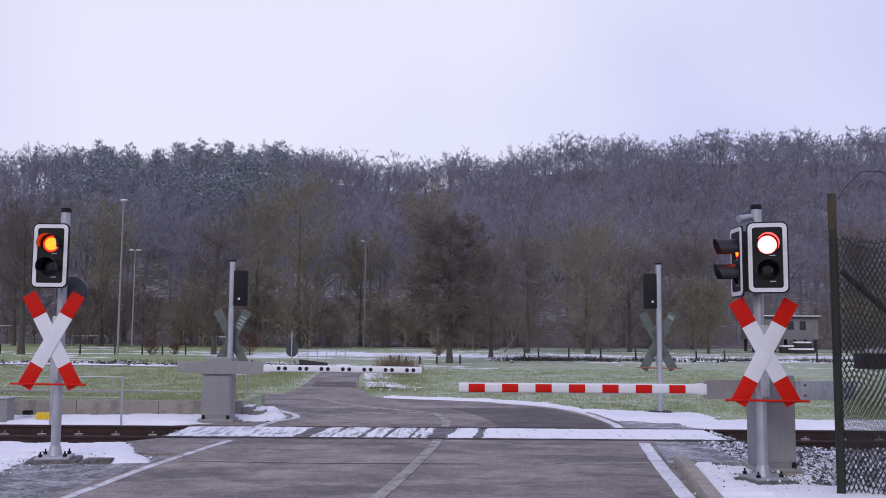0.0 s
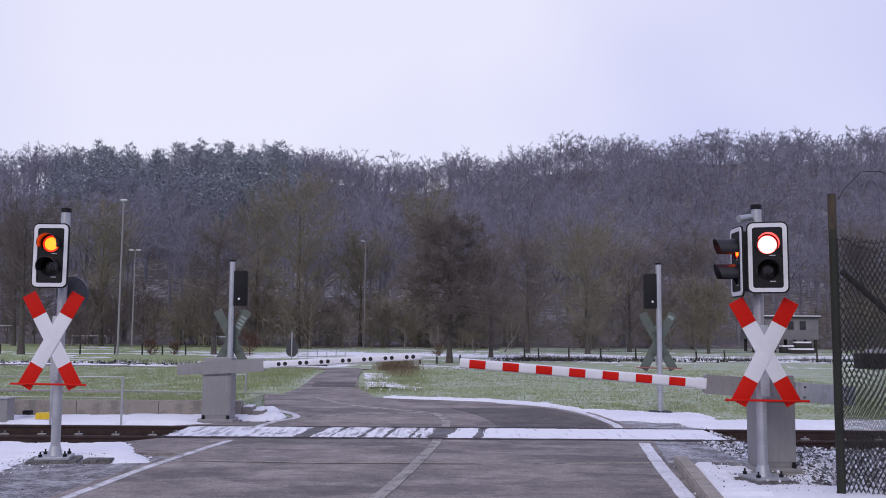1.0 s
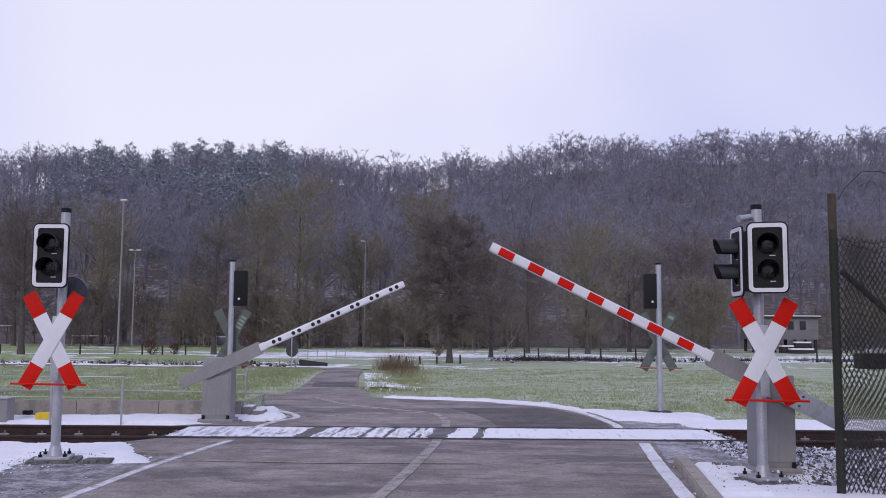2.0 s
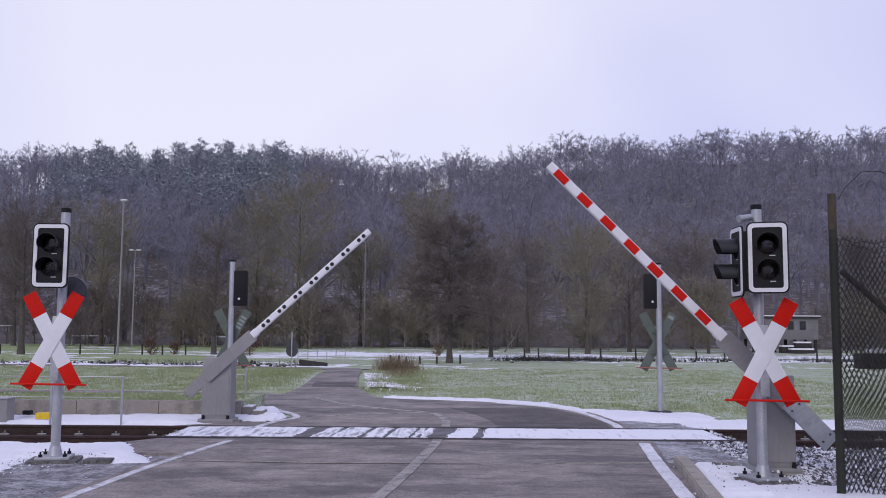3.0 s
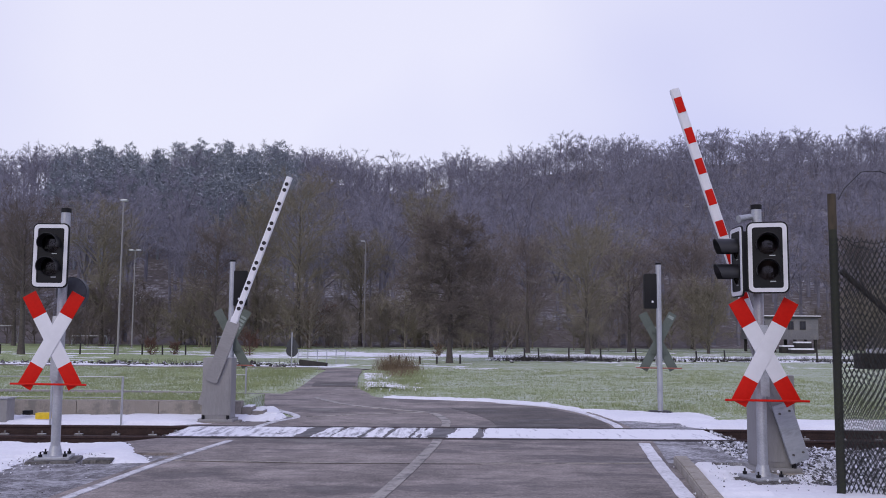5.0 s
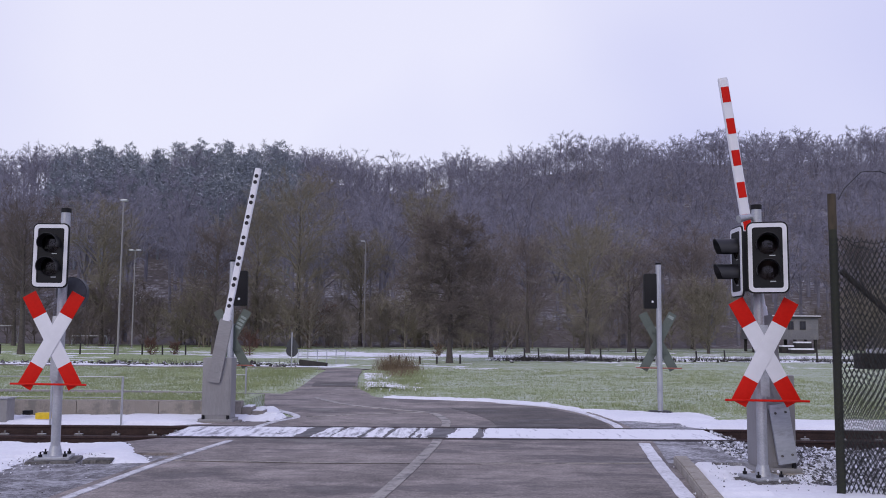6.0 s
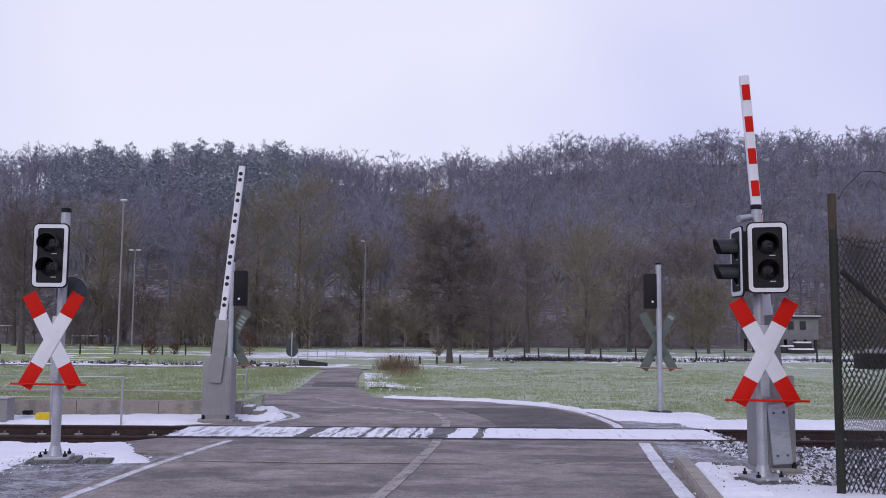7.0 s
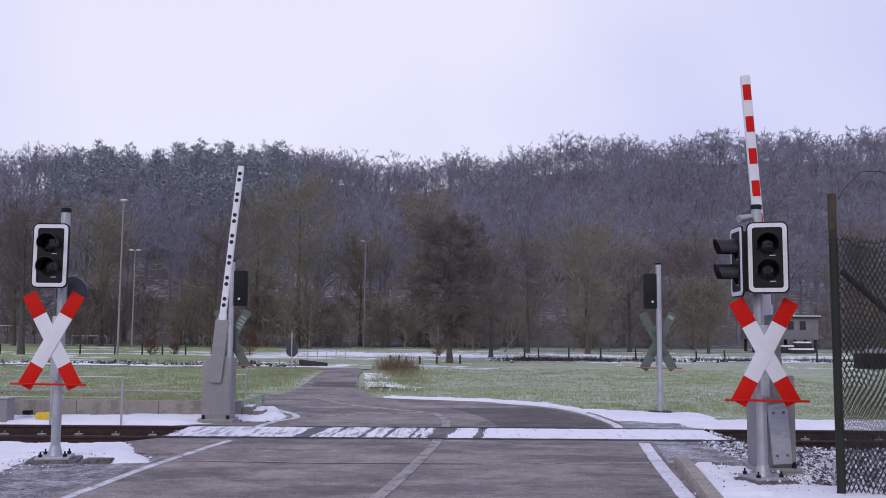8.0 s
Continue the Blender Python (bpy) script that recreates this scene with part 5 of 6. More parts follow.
def build_trees():
    mid = (46, 9, 7, 3)
    build_tree(0.4, 50.2, 9.3, 3.1, 0.16, (80, 12, 8, 3), BARK, TWIG_DARK, "broad bare brown tree standing alone in the meadow", 5, base=0.17, lift=-0.15, crown=0.25, twig=0.013, steep=0.5)
    build_tree(3.3, 61, 7.4, 2.2, 0.14, mid, BARK, TWIG_DARK, "smaller brown bare tree behind the lone tree", 25, base=0.08, lift=0.5, crown=0.4, twig=0.012)
    build_tree(-15.9, 62.5, 9.6, 2.3, 0.17, mid, BARK, TWIG_DARK, "slim dark bare tree beside the sports field", 6, base=0.1, lift=0.5, crown=0.4, twig=0.011)
    build_tree(-14.5, 90, 17.5, 4.4, 0.24, mid, BARK, TWIG_OLIVE, "tall olive-twigged poplar at the meadow's edge", 7, base=0.1, lift=0.9, crown=0.5, twig=0.017)
    build_tree(-19.5, 93, 15.5, 3.4, 0.2, mid, BARK, TWIG_OLIVE, "olive-twigged poplar at the meadow's edge", 17, base=0.1, lift=0.9, crown=0.5, twig=0.017)
    build_tree(-1.6, 95, 16.5, 3.6, 0.22, mid, BARK, TWIG_OLIVE, "tall bare tree behind the meadow", 8, base=0.15, lift=0.9, crown=0.55, twig=0.016)
    build_tree(12.3, 76, 11.0, 3.9, 0.2, mid, BARK, TWIG_OLIVE, "spreading bare willow at the meadow's edge", 9, base=0.12, lift=0.7, crown=0.5, twig=0.014)
    build_tree(7.6, 80, 10.5, 3.4, 0.18, mid, BARK, TWIG, "bare willow leaning over the scrub", 10, base=0.12, lift=0.7, crown=0.5, twig=0.014)
    build_tree(17.5, 84, 10.4, 3.6, 0.18, mid, BARK, TWIG, "bare brown tree at the meadow's edge", 12, base=0.12, lift=0.7, crown=0.5, twig=0.014)
    build_tree(24.3, 82, 6.2, 2.9, 0.12, mid, BARK, TWIG_OLIVE, "low ochre willow bush at the meadow's edge", 13, base=0.03, lift=0.9, crown=0.5, twig=0.014)
    build_tree(-28.6, 61, 10.5, 3.0, 0.22, mid, BARK, TWIG_DARK, "dark bare tree with a thick trunk", 14, base=0.3, lift=0.5, crown=0.5, twig=0.012)
    build_tree(-35, 92, 14.5, 4.0, 0.2, mid, BARK, TWIG_OLIVE, "bare tree behind the sports field", 15, base=0.12, lift=0.8, crown=0.5, twig=0.017)
    build_tree(-43, 90, 12, 3.6, 0.2, mid, BARK, TWIG_DARK, "bare brown tree behind the sports field", 16, base=0.12, lift=0.8, crown=0.5, twig=0.017)
    build_tree(-9, 98, 12, 3.8, 0.2, mid, BARK, TWIG_OLIVE, "bare olive-brown tree behind the meadow", 18, base=0.12, lift=0.8, crown=0.5, twig=0.017)
    build_tree(26.5, 95, 12, 4.0, 0.2, mid, BARK, TWIG, "bare brown tree near the hut", 19, base=0.12, lift=0.8, crown=0.5, twig=0.017)
    build_tree(46, 98, 13, 4.0, 0.2, mid, BARK, TWIG, "bare brown tree behind the hut", 20, base=0.12, lift=0.8, crown=0.5, twig=0.017)


def bush(x, y, h, r, mat, label, seed, counts=(30, 6, 5, 2), twig=0.008):
    trunk, limbs, ta, tb, tw, rng = grow(seed, h, r, 0.03, counts, base=0.02, lift=0.7, crown=0.5, twig=twig)
    v, f = join(limb_mesh(*columns(trunk), 4), limb_mesh(*columns(limbs), 3), twig_mesh(ta, tb, tw, rng))
    ob = new("bush", raw_mesh("bush", v, f, mat))
    ob.location = (x, y, land_at(x, y))
    tagged(ob, label, "bush")


def tuft(name, spots, height, spread, blades, width, mat, label, category, seed=1):
    """Clumps of upright blades, joined."""
    rng = np.random.RandomState(seed)
    p = np.repeat(np.asarray(spots, float), blades, 0)
    n = len(p)
    a = p + np.concatenate([rng.normal(0, spread, (n, 2)), np.zeros((n, 1))], 1)
    a[:, 2] = np.maximum(land(a[:, 0], a[:, 1]), p[:, 2]) - 0.02
    h = height * rng.uniform(0.45, 1.0, n)
    b = a + np.stack([rng.normal(0, 0.33, n) * h, rng.normal(0, 0.33, n) * h, h], -1)
    v, f = twig_mesh(a, b, np.full(n, width) * rng.uniform(0.6, 1.3, n), rng)
    return tagged(new(name, raw_mesh(name, v.tolist(), f.tolist(), mat)), label, category, "", "stuff")


CLOD = snowy("dark_earth_clod", (0.025, 0.022, 0.02), (0.07, 0.06, 0.05), 8, 2, 0.45, 0.85, 1.5, 0.5)
build_woods()
build_trees()
bush(-20.1, 62, 1.1, 0.85, TWIG_RED, "round reddish bare bush at the field fence", 21)
bush(-18.6, 62.5, 0.9, 0.7, TWIG_RED, "round reddish bare bush at the field fence", 22)
bush(-13.1, 61, 1.6, 0.95, TWIG_RED, "tall reddish bare bush beyond the crossing", 23)
bush(-0.3, 63, 0.85, 0.7, REED, "pale dry bush behind the lone tree", 24)
rng1 = np.random.RandomState(19)
cx = np.concatenate([rng1.uniform(-27, -6.6, 420), rng1.uniform(3, 31, 240)])
cy = np.concatenate([44.8 + 0.9 * np.sin(cx[:420]) + rng1.normal(0, 0.7, 420), 55.5 + 0.12 * cx[420:660] + rng1.normal(0, 1.6, 240)])
cr = rng1.uniform(0.03, 0.15, len(cx))
pebbles("earth_clods", [(a, b, c + 0.3 * r) for a, b, c, r in zip(cx, cy, land(cx, cy), cr)], cr, CLOD, "dark earth clods half under snow along the bank", "earth", 9)
gx, gy = rng1.uniform(-2.35, -0.7, 160), rng1.uniform(24.5, 38, 160)
pebbles("snow_lumps", [(a, b, c + 0.02) for a, b, c in zip(gx, gy, land(gx, gy))], rng1.uniform(0.012, 0.045, 160), SNOW, "snow lumps on the rough bank beside the path", "snow", 12)
tuft("grass", [(a, b, 0) for a, b in zip(rng1.uniform(-2.3, -0.6, 90), rng1.uniform(24.3, 37, 90))], 0.16, 0.22, 34, 0.01, GRASS_BLADE, "rough tussocks on the bank beside the path", "grass", 13)
tuft("reeds", [(-2.35, 39.4, 0), (-2.1, 39.6, 0), (-1.7, 39.6, 0), (-1.4, 39.8, 0), (-2.2, 38.5, 0), (-2.5, 38.0, 0), (-1.9, 38.9, 0)], 0.85, 0.24, 110, 0.008, REED, "tuft of dry brown reeds beside the path", "reeds", 5)
rng0 = np.random.RandomState(9)
tuft("grass", [(a, b, 0.265) for a, b in zip(rng0.uniform(-25, -4.1, 3200), rng0.uniform(17.35, 19.5, 3200))], 0.06, 0.12, 10, 0.009, GRASS_BLADE, "short winter grass on the platform fill", "grass", 18)
tuft("weeds", [(x, 53 + 0.12 * x + rng0.uniform(-1.5, 1.5), 0) for x in np.concatenate([rng0.uniform(3, 32, 150), rng0.uniform(4.5, 10, 60)])], 0.38, 0.3, 26, 0.012, WOOD_DARK, "dark dead weeds along the meadow fence", "weeds", 6)
tuft("weeds", [(x, 45 + rng0.uniform(-2.2, 2.2), 0) for x in rng0.uniform(-26, -6.5, 45)], 0.32, 0.3, 22, 0.011, WOOD_DARK, "dark dead weeds along the stream bank", "weeds", 7)
tuft("reeds", [(-2.2 + 0.035 * (y - 25) + rng0.uniform(-0.1, 0.7), y, 0) for y in rng0.uniform(32, 39.5, 20)], 0.26, 0.25, 40, 0.009, REED, "coarse straw-coloured grass along the path", "grass", 15)
tuft("reeds", [(-4.9 - 0.06 * (y - 25) - rng0.uniform(0, 1.4), y, 0) for y in rng0.uniform(25.5, 38, 40)], 0.14, 0.3, 40, 0.01, GRASS_BLADE, "coarse green grass along the path", "grass", 16)
gx, gy = np.concatenate([rng0.uniform(-12, 13, 7000), rng0.uniform(-24, -5, 8000)]), 16.5 + 24 * rng0.uniform(0, 1, 15000) ** 1.5
open_field = (gy > np.interp(gx, [-24, -7, -3.2, -1.1, 0.9, 2.45, 3.3, 13], [25, 24.4, 24.0, 22.6, 21.9, 20.9, 18.4, 17.4])) & (np.abs(gx + 3.1 + (gy - 24) * 0.08) > 1.1)
tuft("grass", [(a, b, 0) for a, b, k in zip(gx, gy, open_field) if k], 0.075, 0.13, 10, 0.009, GRASS_BLADE, "short tousled winter grass showing through the snow", "grass", 8)


# ---- snow on the far meadow and the stream bank ----
def far_snow(x, y):
    n = wave(x, y * 2.2, 0.35, 7)
    fine = wave(x, y * 2, 2.2, 8)
    band = np.exp(-((y - 66 - 0.05 * x) / 7.0) ** 2) * np.interp(x, [-16, -9, 5, 20], [0.25, 1.1, 1.1, 0.8])
    band = np.maximum(band, 1.35 * np.exp(-((y - 44.2) / 2.2) ** 2) * smooth(-3.2, -5.5, x))
    band = np.maximum(band, 1.1 * np.exp(-((y - 56 - 0.12 * x) / 1.6) ** 2) * smooth(1.5, 4, x))
    rough = smooth(0.75, 1.0, x + 4.4 + (y - 40) * 0.09) * smooth(3.4, 1.6, x + 4.4 + (y - 40) * 0.09) * smooth(39, 36, y)
    band = np.maximum(band, 0.95 * rough)
    d = band - 0.95 - 1.2 * smooth(42, 38, y) * (1 - rough) + 0.8 * n + 0.75 * fine
    on_path = np.abs(x + 4.4 + (y - 40) * 0.09) < 0.95
    return np.where(on_path & (y < 42.5), -1, d)


lattice("snow", np.unique(np.concatenate([np.arange(-60, -10, 0.4), np.arange(-10, 12, 0.14), np.arange(12, 60, 0.4)])), np.unique(np.concatenate([np.arange(25.5, 40, 0.12), np.arange(40, 90, 0.3)])), lambda x, y: land(x, y) + 0.012 + 0.06 * np.clip(far_snow(x, y), -0.6, 1.2), (SNOW,), "patchy snow on the far meadow and bank", "snow", "stuff",
        top=lambda x, y: far_snow(x, y) > -0.2)


# ---- platform edge, steps, rail ----
def build_platform():
    w = thing("wall_north", "low concrete platform edge wall topped with snow", "wall", kind="structure")
    x, k = -3.78, 0
    rng = random.Random(3)
    while x > -26:
        ln = 1.55
        b = part("block", box(bmesh.new(), -ln + 0.008, 0, 0, 0.24, -0.3, 0.285, 0.012), CONCRETE, w)
        b.location = (x, 17.0 + rng.uniform(-0.006, 0.006), rng.uniform(-0.005, 0.005))
        x -= ln
    bm = box(bmesh.new(), -26, -3.85, 17.245, 19.6, -0.3, 0.25)
    solid("platform", bm, FIELD, "grassy platform fill with thin snow", "platform", kind="structure")
    st = thing("block_steps", "concrete blocks stepping down beside the barrier, snow on top", "steps")
    for x0, x1, z in ((-3.77, -3.59, 0.17), (-3.585, -3.38, 0.1), (-3.375, -3.1, 0.045)):
        s = part("step", box(bmesh.new(), x0, x1, 17.05, 17.5, -0.2, z, 0.012), CONCRETE, st)
        part("snow_cap", box(bmesh.new(), x0 + 0.01, x1 - 0.01, 17.07, 17.48, z, z + 0.022, 0.01), SNOW, s, "thin snow")
    r = thing("railing", "thin galvanised tube railing between track and platform", "railing")
    for x in (-5.65, -6.9, -8.15, -9.4):
        part("post", tube(bmesh.new(), (x, 15.95, -0.1), (x, 15.95, 0.78), 0.02, n=8), GALV, r)
    for z in (0.78, 0.42):
        part("bar", tube(bmesh.new(), (-9.4, 15.95, z), (-5.63, 15.95, z), 0.008 if z > 0.5 else 0.006, n=8), GALV, r)
    q = thing("railing", "thin galvanised railing behind the barrier machine", "railing")
    for x in (-4.95, -4.42):
        part("post", tube(bmesh.new(), (x, 20.3, -0.1), (x, 20.3, 0.82), 0.02, n=8), GALV, q)
    for z in (0.82, 0.62):
        part("bar", tube(bmesh.new(), (-4.95, 20.3, z), (-4.42, 20.3, z), 0.012, n=8), GALV, q)
    c = thing("cable_box", "small grey trackside cable box", "cable box", pose(-7.95, 16.15, -0.03))
    part("body", box(bmesh.new(), -0.45, 0.25, -0.15, 0.15, -0.05, 0.4, 0.02), GREY_PAINT, c)
    part("lid", box(bmesh.new(), -0.47, 0.27, -0.17, 0.17, 0.4, 0.43, 0.01), GALV, c)
    solid("yellow_block", box(bmesh.new(), -0.13, 0.13, -0.1, 0.1, 0, 0.11, 0.02), YELLOW, "yellow plastic block lying on the snow by the track", "block", pose(-7.2, 16.4, 0.0))
    solid("dark_block", box(bmesh.new(), -0.07, 0.07, -0.07, 0.07, 0, 0.08, 0.015), BLACK, "dark plastic block lying by the track", "block", pose(-7.6, 16.6, 0.05))
    solid("drain_cover", box(bmesh.new(), -0.17, 0.17, -0.12, 0.12, -0.05, 0.035, 0.02), FOOTING, "low dark stone cover beside the signal footing", "cover", pose(-4.25, 11.28, -0.02, 0, 0, 6))


def build_kerb():
    k = thing("kerb", "weathered concrete kerb along the lane corner", "kerb", kind="structure")
    run = even(spline([(2.33, 7.6), (2.54, 9.0), (2.76, 10.4), (2.88, 11.28)], 0.2), 5)
    for a, b in zip(run, run[1:]):
        d = (b - a).normalized()
        n = Vector((d.y, -d.x))
        a2, b2 = a + d * 0.004, b - d * 0.004
        bm = ribbon(bmesh.new(), [a2, b2], [a2 + n * 0.17, b2 + n * 0.17], 0.1, 0.3)
        bmesh.ops.bevel(bm, geom=[e for e in bm.edges if all(v.co.z > 0.05 for v in e.verts)], offset=0.015, segments=2, affect="EDGES")
        part("kerb_stone", bm, KERB, k)


WOOD_TOP = surface("bare_brown_timber", (0.04, 0.032, 0.02), (0.085, 0.066, 0.04), 30, 2, 0.85, 0.0, 0.4, stretch=(1, 1, 0.2))


def build_fence():
    f = thing("chain_link_fence", "mossy wooden post with dull chain-link mesh and barbed wire", "fence", pose(4.04, 9.2, -0.03))
    bm = tube(bmesh.new(), (0, 0, -0.2), (0, 0, 3.09), 0.042, 0.04, n=14)
    part("post", bm, WOOD_POST, f, "dark mossy wooden post")
    part("post_top", tube(bmesh.new(), (0, 0, 2.72), (0, 0, 3.095), 0.044, 0.042, n=14), WOOD_TOP, f, "bare brown post top")
    bm = bmesh.new()
    step, top, wide = 0.05, 2.6, 1.7
    # woven wires: each zigzags upright and hooks its neighbour
    cols = int(wide / step)
    rows = int(top / step)
    rng = random.Random(8)
    for c in range(cols):
        for k in range(rows):
            o = 0.5 if k % 2 else 0.0
            sag = 0.02 * math.sin(c * 0.7) + 0.015 * math.sin(k * 0.5)
            z0, z1 = 0.03 + k * step + sag, 0.03 + (k + 1) * step + sag
            x0 = 0.05 + (c + o) * step
            for dx, dy in ((0.5, 0.004), (-0.5, -0.004)):
                tube(bm, (x0, dy, z0), (x0 + dx * step, -dy, z1), 0.0046, n=3, caps=False)
    mesh = part("chain_link", bm, WIRE, f, "sagging chain-link mesh")
    # an older length of mesh hangs slack behind the first
    slack = part("chain_link", mesh.data, None, f, "older slack mesh")
    slack.matrix_basis = pose(0.02, 0.1, -0.05, -2.5, 3.0, 0)
    bm = bmesh.new()
    for c in range(rows):
        z0 = 0.05 + c * step
        for k, a in enumerate(range(-3, 4)):
            tube(bm, (0.046 * math.sin(a * 0.5), -0.046 * math.cos(a * 0.5), z0 + (0.03 if k % 2 else 0)), (0.046 * math.sin((a + 1) * 0.5), -0.046 * math.cos((a + 1) * 0.5), z0 + (0 if k % 2 else 0.03)), 0.0046, n=3, caps=False)
    tagged(part("mesh_wrap", bm, WIRE, f), kind="stuff")
    for z, rise, droop in ((3.03, 0.22, -0.12), (2.66, -0.08, 0.08), (2.62, -0.02, 0.02)):
        bm = bmesh.new()
        last = None
        for k in range(41):
            t = k / 40
            p = Vector((0.05 + 2.5 * t, -0.05 + 0.02 * math.sin(9 * t), z + rise * (1 - math.exp(-t * 14)) - droop * math.sin(math.pi * min(1, t * 4)) + 0.012 * math.sin(k * 1.9)))
            if last is not None:
                tube(bm, last, p, 0.004, n=4, caps=False)
                if k % 2:
                    for a in (0.5, 2.2, 4.1):
                        tube(bm, p, p + Vector((0.012, 0.022 * math.cos(a), 0.022 * math.sin(a))), 0.0018, 0.0005, n=3)
            last = p
        part("barbed_wire", bm, WIRE, f)
    part("brace", tube(bmesh.new(), (0.1, 0.06, 2.3), (1.6, 0.06, 0.95), 0.032, n=10), WOOD_DARK, f, "dark sloping brace")
    t = thing("beam_stand", "dark wet timber beam on a leaning strut, snow on top", "timber", pose(4.3, 9.75, -0.03))
    part("beam", box(bmesh.new(), 0.2, 3.0, -0.09, 0.09, 1.27, 1.44, 0.01), WOOD_DARK, t)
    bm = bmesh.new()
    rng = random.Random(5)
    for k in range(34):
        x = 0.33 + k * 0.08 + rng.uniform(-0.015, 0.015)
        box(bm, x, x + 0.065, -0.08, 0.08, 1.44, 1.44 + rng.uniform(0.025, 0.055), 0.012)
    part("snow_cap", bm, SNOW, t, "lumpy snow")
    part("strut", box(bmesh.new(), -0.045, 0.045, -0.05, 0.05, 0, 1.4, 0.01, pose(1.3, 0, -0.05, 0, -14, 0)), WOOD_DARK, t)
    part("strut", box(bmesh.new(), -0.06, 0.06, -0.05, 0.05, 0, 1.35, 0.01, pose(2.7, 0, -0.05, 0, 4, 0)), WOOD_DARK, t)


def build_far_things():
    def lamp(x, y, h, heads, label):
        p = thing("street_lamp", label, "lamp", pose(x, y, land_at(x, y)), "field lamps")
        part("pole", tube(bmesh.new(), (0, 0, -0.2), (0, 0, h), 0.075, 0.045, n=12), GREY_PAINT, p)
        for dx in heads:
            bm = box(bmesh.new(), -0.22, 0.22, -0.16, 0.16, -0.05, 0.06, 0.03)
            hd = part("lamp_head", bm, ALU_PLATE, p)
            hd.location = (dx, 0, h)
            part("glass", box(bmesh.new(), -0.16, 0.16, -0.12, 0.12, -0.065, -0.05), WHITE, hd)
        if len(heads) > 1:
            part("crossarm", box(bmesh.new(), min(heads), max(heads), -0.03, 0.03, -0.03, 0.03), GALV, p).location = (0, 0, h - 0.05)
    lamp(-21.5, 59.5, 10.35, (0.05,), "tall grey floodlight mast with a single head")
    lamp(-29.4, 85, 9.3, (-0.35, 0.35), "grey mast with two small lamp heads")
    lamp(-8.2, 94, 11.2, (-0.3,), "slim grey lamp mast before the wood")

    def goal(x, y, w, h, d, turn, label):
        g = thing("goal", label, "goal", pose(x, y, land_at(x, y), 0, 0, turn), "goals")
        for k in (-w / 2, w / 2):
            part("upright", tube(bmesh.new(), (k, 0, 0), (k, 0, h), 0.05, n=8), GALV, g)
            part("stay", tube(bmesh.new(), (k, 0, h), (k, d, 0.03), 0.03, n=8), GALV, g)
            part("ground_bar", tube(bmesh.new(), (k, 0, 0.03), (k, d, 0.03), 0.03, n=8), GALV, g)
        part("crossbar", tube(bmesh.new(), (-w / 2, 0, h), (w / 2, 0, h), 0.05, n=8), GALV, g)
        part("back_bar", tube(bmesh.new(), (-w / 2, d, 0.03), (w / 2, d, 0.03), 0.03, n=8), GALV, g)
    goal(-36.2, 92, 3.5, 1.0, 0.9, 0, "small pale metal football goal on the sports field")
    goal(-45.2, 90, 4.6, 2.0, 1.0, 0, "pale metal football goal on the sports field")
    goal(-16.2, 66, 0.9, 1.2, 0.4, 30, "narrow pale metal frame beyond the crossing")

    s = thing("road_sign", "triangular and round road signs on a pole, seen from behind", "road sign", pose(-6.82, 40.7, land_at(-6.82, 40.7)))
    part("pole", tube(bmesh.new(), (0, 0, -0.1), (0, 0, 1.66), 0.03, n=10), GALV, s)
    bm = plate(bmesh.new(), [(-0.33, 0.98), (0.33, 0.98), (0.025, 1.52), (-0.025, 1.52)], 0.04, 0.05)
    part("triangle_plate", bm, DARK_GREY, s, "dull dark triangle back")
    bm = plate(bmesh.new(), [(0.27 * math.cos(a * 0.2618), 0.83 + 0.27 * math.sin(a * 0.2618)) for a in range(24)], 0.06, 0.07)
    part("round_plate", bm, DARK_GREY, s, "dull dark round back")

    def field_fence(xs, y0, slope, h, label, wires=True):
        f = thing("field_fence", label, "fence")
        rng = random.Random(int(y0 * 10))
        pts = []
        for x in xs:
            y = y0 + slope * x
            z = land_at(x, y)
            hh = h * rng.uniform(0.85, 1.1)
            part("post", tube(bmesh.new(), (x, y, z - 0.1), (x + rng.uniform(-0.04, 0.04), y, z + hh), 0.06, 0.05, n=7), WOOD_DARK, f)
            pts.append(Vector((x, y, z + h * 0.8)))
        if wires:
            for a, b in zip(pts, pts[1:]):
                part("wire", tube(bmesh.new(), a, b, 0.008, n=4), WIRE, f)
    field_fence([5.2, 6.1, 8.0, 10.1, 12.4, 16.4, 18.3, 21.5, 24.6, 27.7, 30.5], 56.0, 0.12, 0.72, "dark wooden meadow fence posts with wire, snow between")
    field_fence([-2.8, -2.35, -1.95, -1.2, -0.3, 1.0], 49.2, 0.3, 0.45, "short dark fence posts beside the lone tree")
    field_fence([-30.5, -25.0, -22.6, -20.7, -19.3, -17.7, -14.5], 62.0, 0.0, 0.75, "dark wooden posts along the sports field")
    b = thing("footbridge_railing", "thin grey railing of a small footbridge", "railing")
    for k in range(6):
        x, y = -7.3 + 0.44 * k, 45.5 + 0.35 * k
        part("post", tube(bmesh.new(), (x, y, -0.2), (x, y, 0.72), 0.022, n=6), GALV, b)
    for z in (0.68, 0.35):
        part("bar", tube(bmesh.new(), (-7.3, 45.5, z), (-5.1, 47.25, z), 0.016, n=6), GALV, b)
    bm = box(bmesh.new(), -0.7, 0.7, -0.1, 0.1, -0.2, 0.16, 0.02, pose(-6.35, 44.3, 0, 0, 7, 8))
    solid("parapet", bm, WOOD_DARK, "low dark parapet beside the footbridge", "parapet")

    h = thing("hut", "pale flat-roofed hut raised on posts, two dark windows", "hut", pose(33.3, 87, land_at(33.3, 87)))
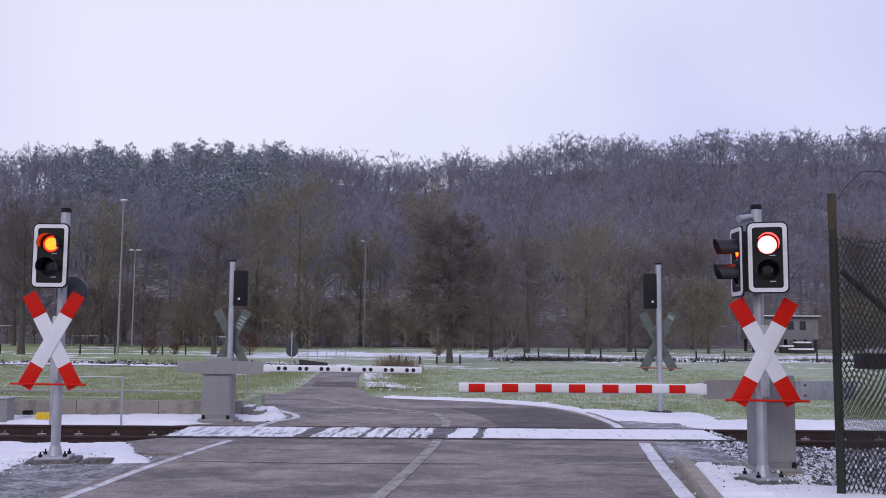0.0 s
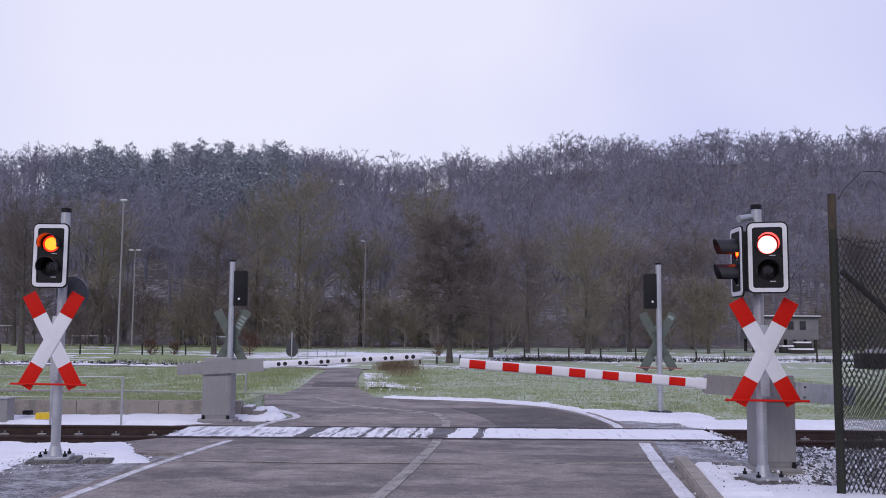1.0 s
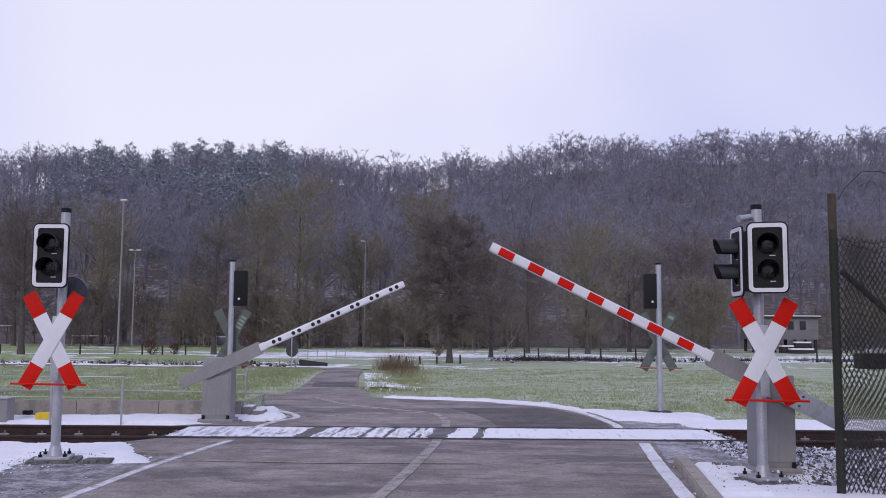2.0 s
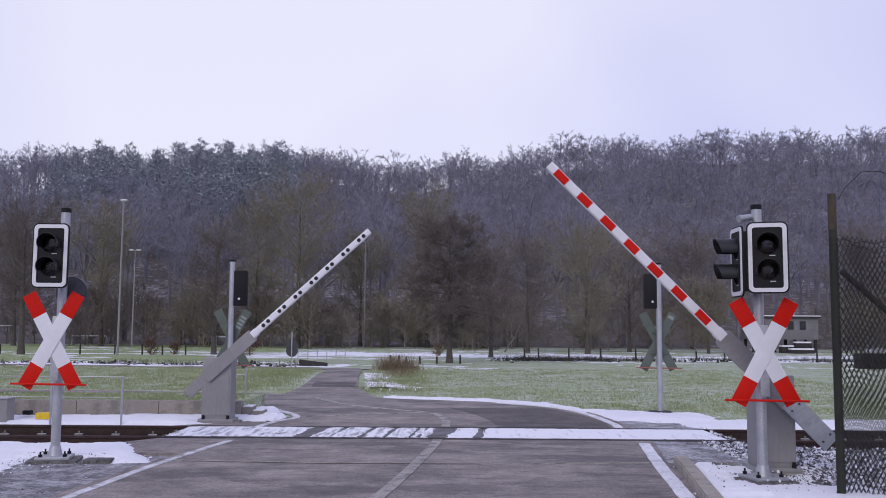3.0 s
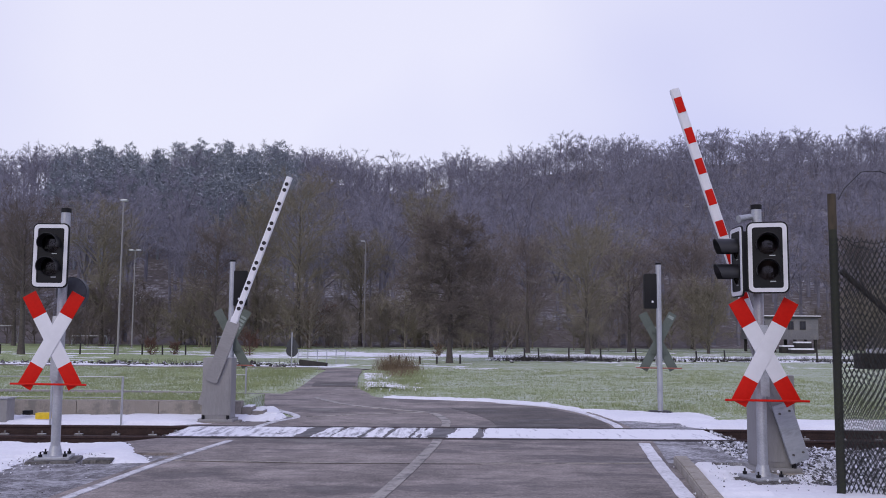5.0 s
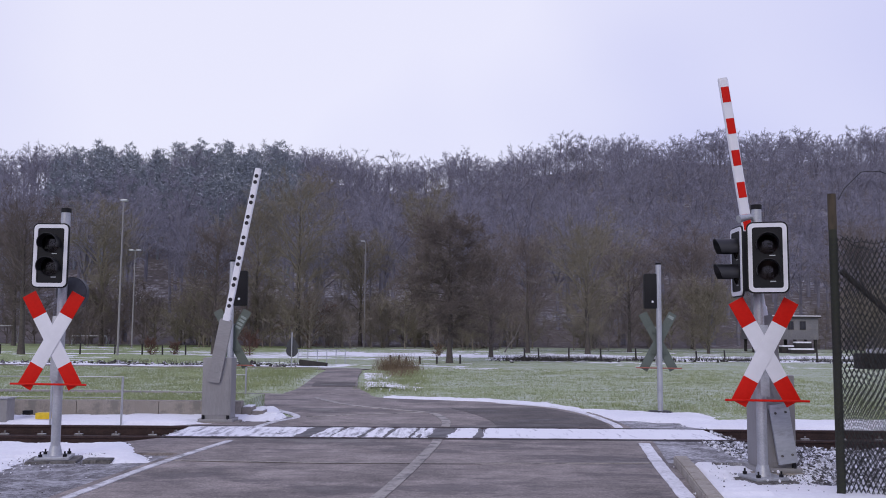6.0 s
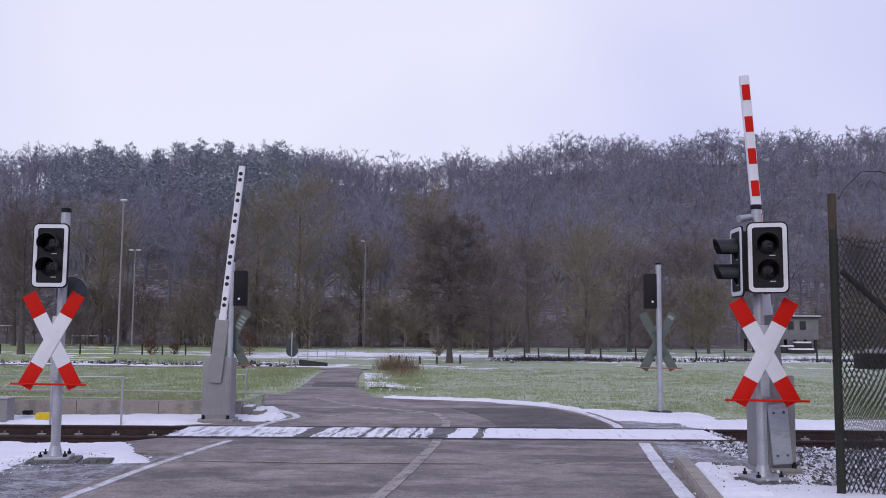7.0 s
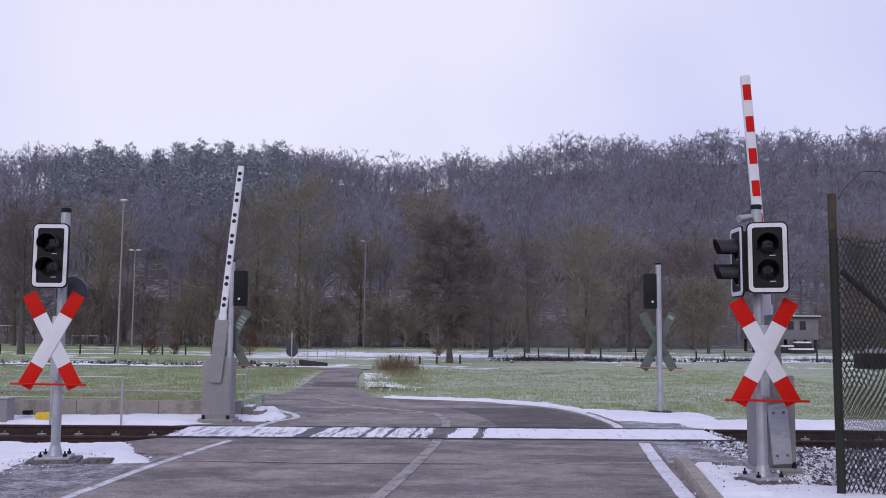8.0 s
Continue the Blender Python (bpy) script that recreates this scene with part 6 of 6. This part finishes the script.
    part("wall", box(bmesh.new(), -3.3, 3.2, 0, 3, 1.25, 3.35, 0.02), HUT_WALL, h)
    part("roof", box(bmesh.new(), -3.6, 3.4, -0.3, 3.3, 3.35, 3.48, 0.02), WOOD_DARK, h, "flat dark roof")
    part("snow_cap", box(bmesh.new(), -3.58, 3.38, -0.28, 3.28, 3.48, 3.57, 0.03), SNOW, h, "thin snow on the roof")
    part("vent", tube(bmesh.new(), (-2.0, 1, 3.5), (-2.0, 1, 3.9), 0.1, n=8), GALV, h)
    part("vent", tube(bmesh.new(), (1.2, 1, 3.5), (1.2, 1, 3.9), 0.1, n=8), GALV, h)
    for x in (0.5, 1.68, -2.3):
        wdw = part("window", box(bmesh.new(), x - 0.29, x + 0.29, -0.05, 0.0, 2.2, 3.02, 0.01), WOOD_DARK, h, "dark framed window")
        part("pane", box(bmesh.new(), x - 0.25, x - 0.02, -0.056, -0.05, 2.25, 2.97), PANE_DARK, wdw)
        part("pane", box(bmesh.new(), x + 0.02, x + 0.25, -0.056, -0.05, 2.25, 2.97), PANE_DARK, wdw)
    for x in (-3.0, -1.0, 1.0, 3.0):
        for y in (0.3, 2.7):
            part("stilt", box(bmesh.new(), x - 0.12, x + 0.12, y - 0.12, y + 0.12, -0.4, 1.25), WOOD_DARK, h)
    for x, y, w, z in ((32.4, 84.5, 1.2, 0.6), (34.0, 84.8, 1.5, 0.95), (33.4, 83.6, 2.2, 0.35)):
        p = thing("timber_stack", "dark timber stack under snow before the hut", "timber stack", pose(x, y, land_at(x, y)), "timber stacks")
        part("timber", box(bmesh.new(), -w / 2, w / 2, -0.4, 0.4, -0.2, z, 0.03), WOOD_DARK, p)
        part("snow_cap", box(bmesh.new(), -w / 2 + 0.02, w / 2 - 0.02, -0.38, 0.38, z, z + 0.14, 0.05), SNOW, p)

    def snag(pts, r, label):
        run = [Vector(p) for p in pts]
        bm = bmesh.new()
        for k, (a, b) in enumerate(zip(run, run[1:])):
            q = 1 - k / len(run)
            tube(bm, a, b, r * q, r * (q - 0.8 / len(run)), n=7)
        solid("fallen_branch", bm, PALE_WOOD, label, "branch")
    snag([(5.2, 75, 0.0), (5.6, 75, 0.7), (6.1, 75, 1.3), (6.5, 75.2, 2.3), (6.7, 75.3, 3.0)], 0.06, "pale barkless trunk leaning in the scrub")
    snag([(6.4, 74, 6.1), (8.2, 74, 5.7), (9.4, 74, 4.9), (10.2, 74, 3.5)], 0.04, "long bowed branch with snow on it")
    snag([(9.2, 74.5, 2.9), (10.6, 74.5, 3.1), (11.6, 74.5, 3.0), (13.2, 74.5, 2.3)], 0.045, "long bowed branch with snow on it")
    snag([(15.0, 74, 6.3), (14.0, 74, 5.6), (13.3, 74, 4.4), (13.1, 74, 2.0)], 0.035, "bowed bare branch with snow on it")


PALE_WOOD = snowy("barkless_wood", (0.1, 0.09, 0.08), (0.18, 0.165, 0.15), 12, 1, 0.5, 0.95, 2.0, 0.58)
build_platform()
build_kerb()
build_fence()
build_far_things()


motions()
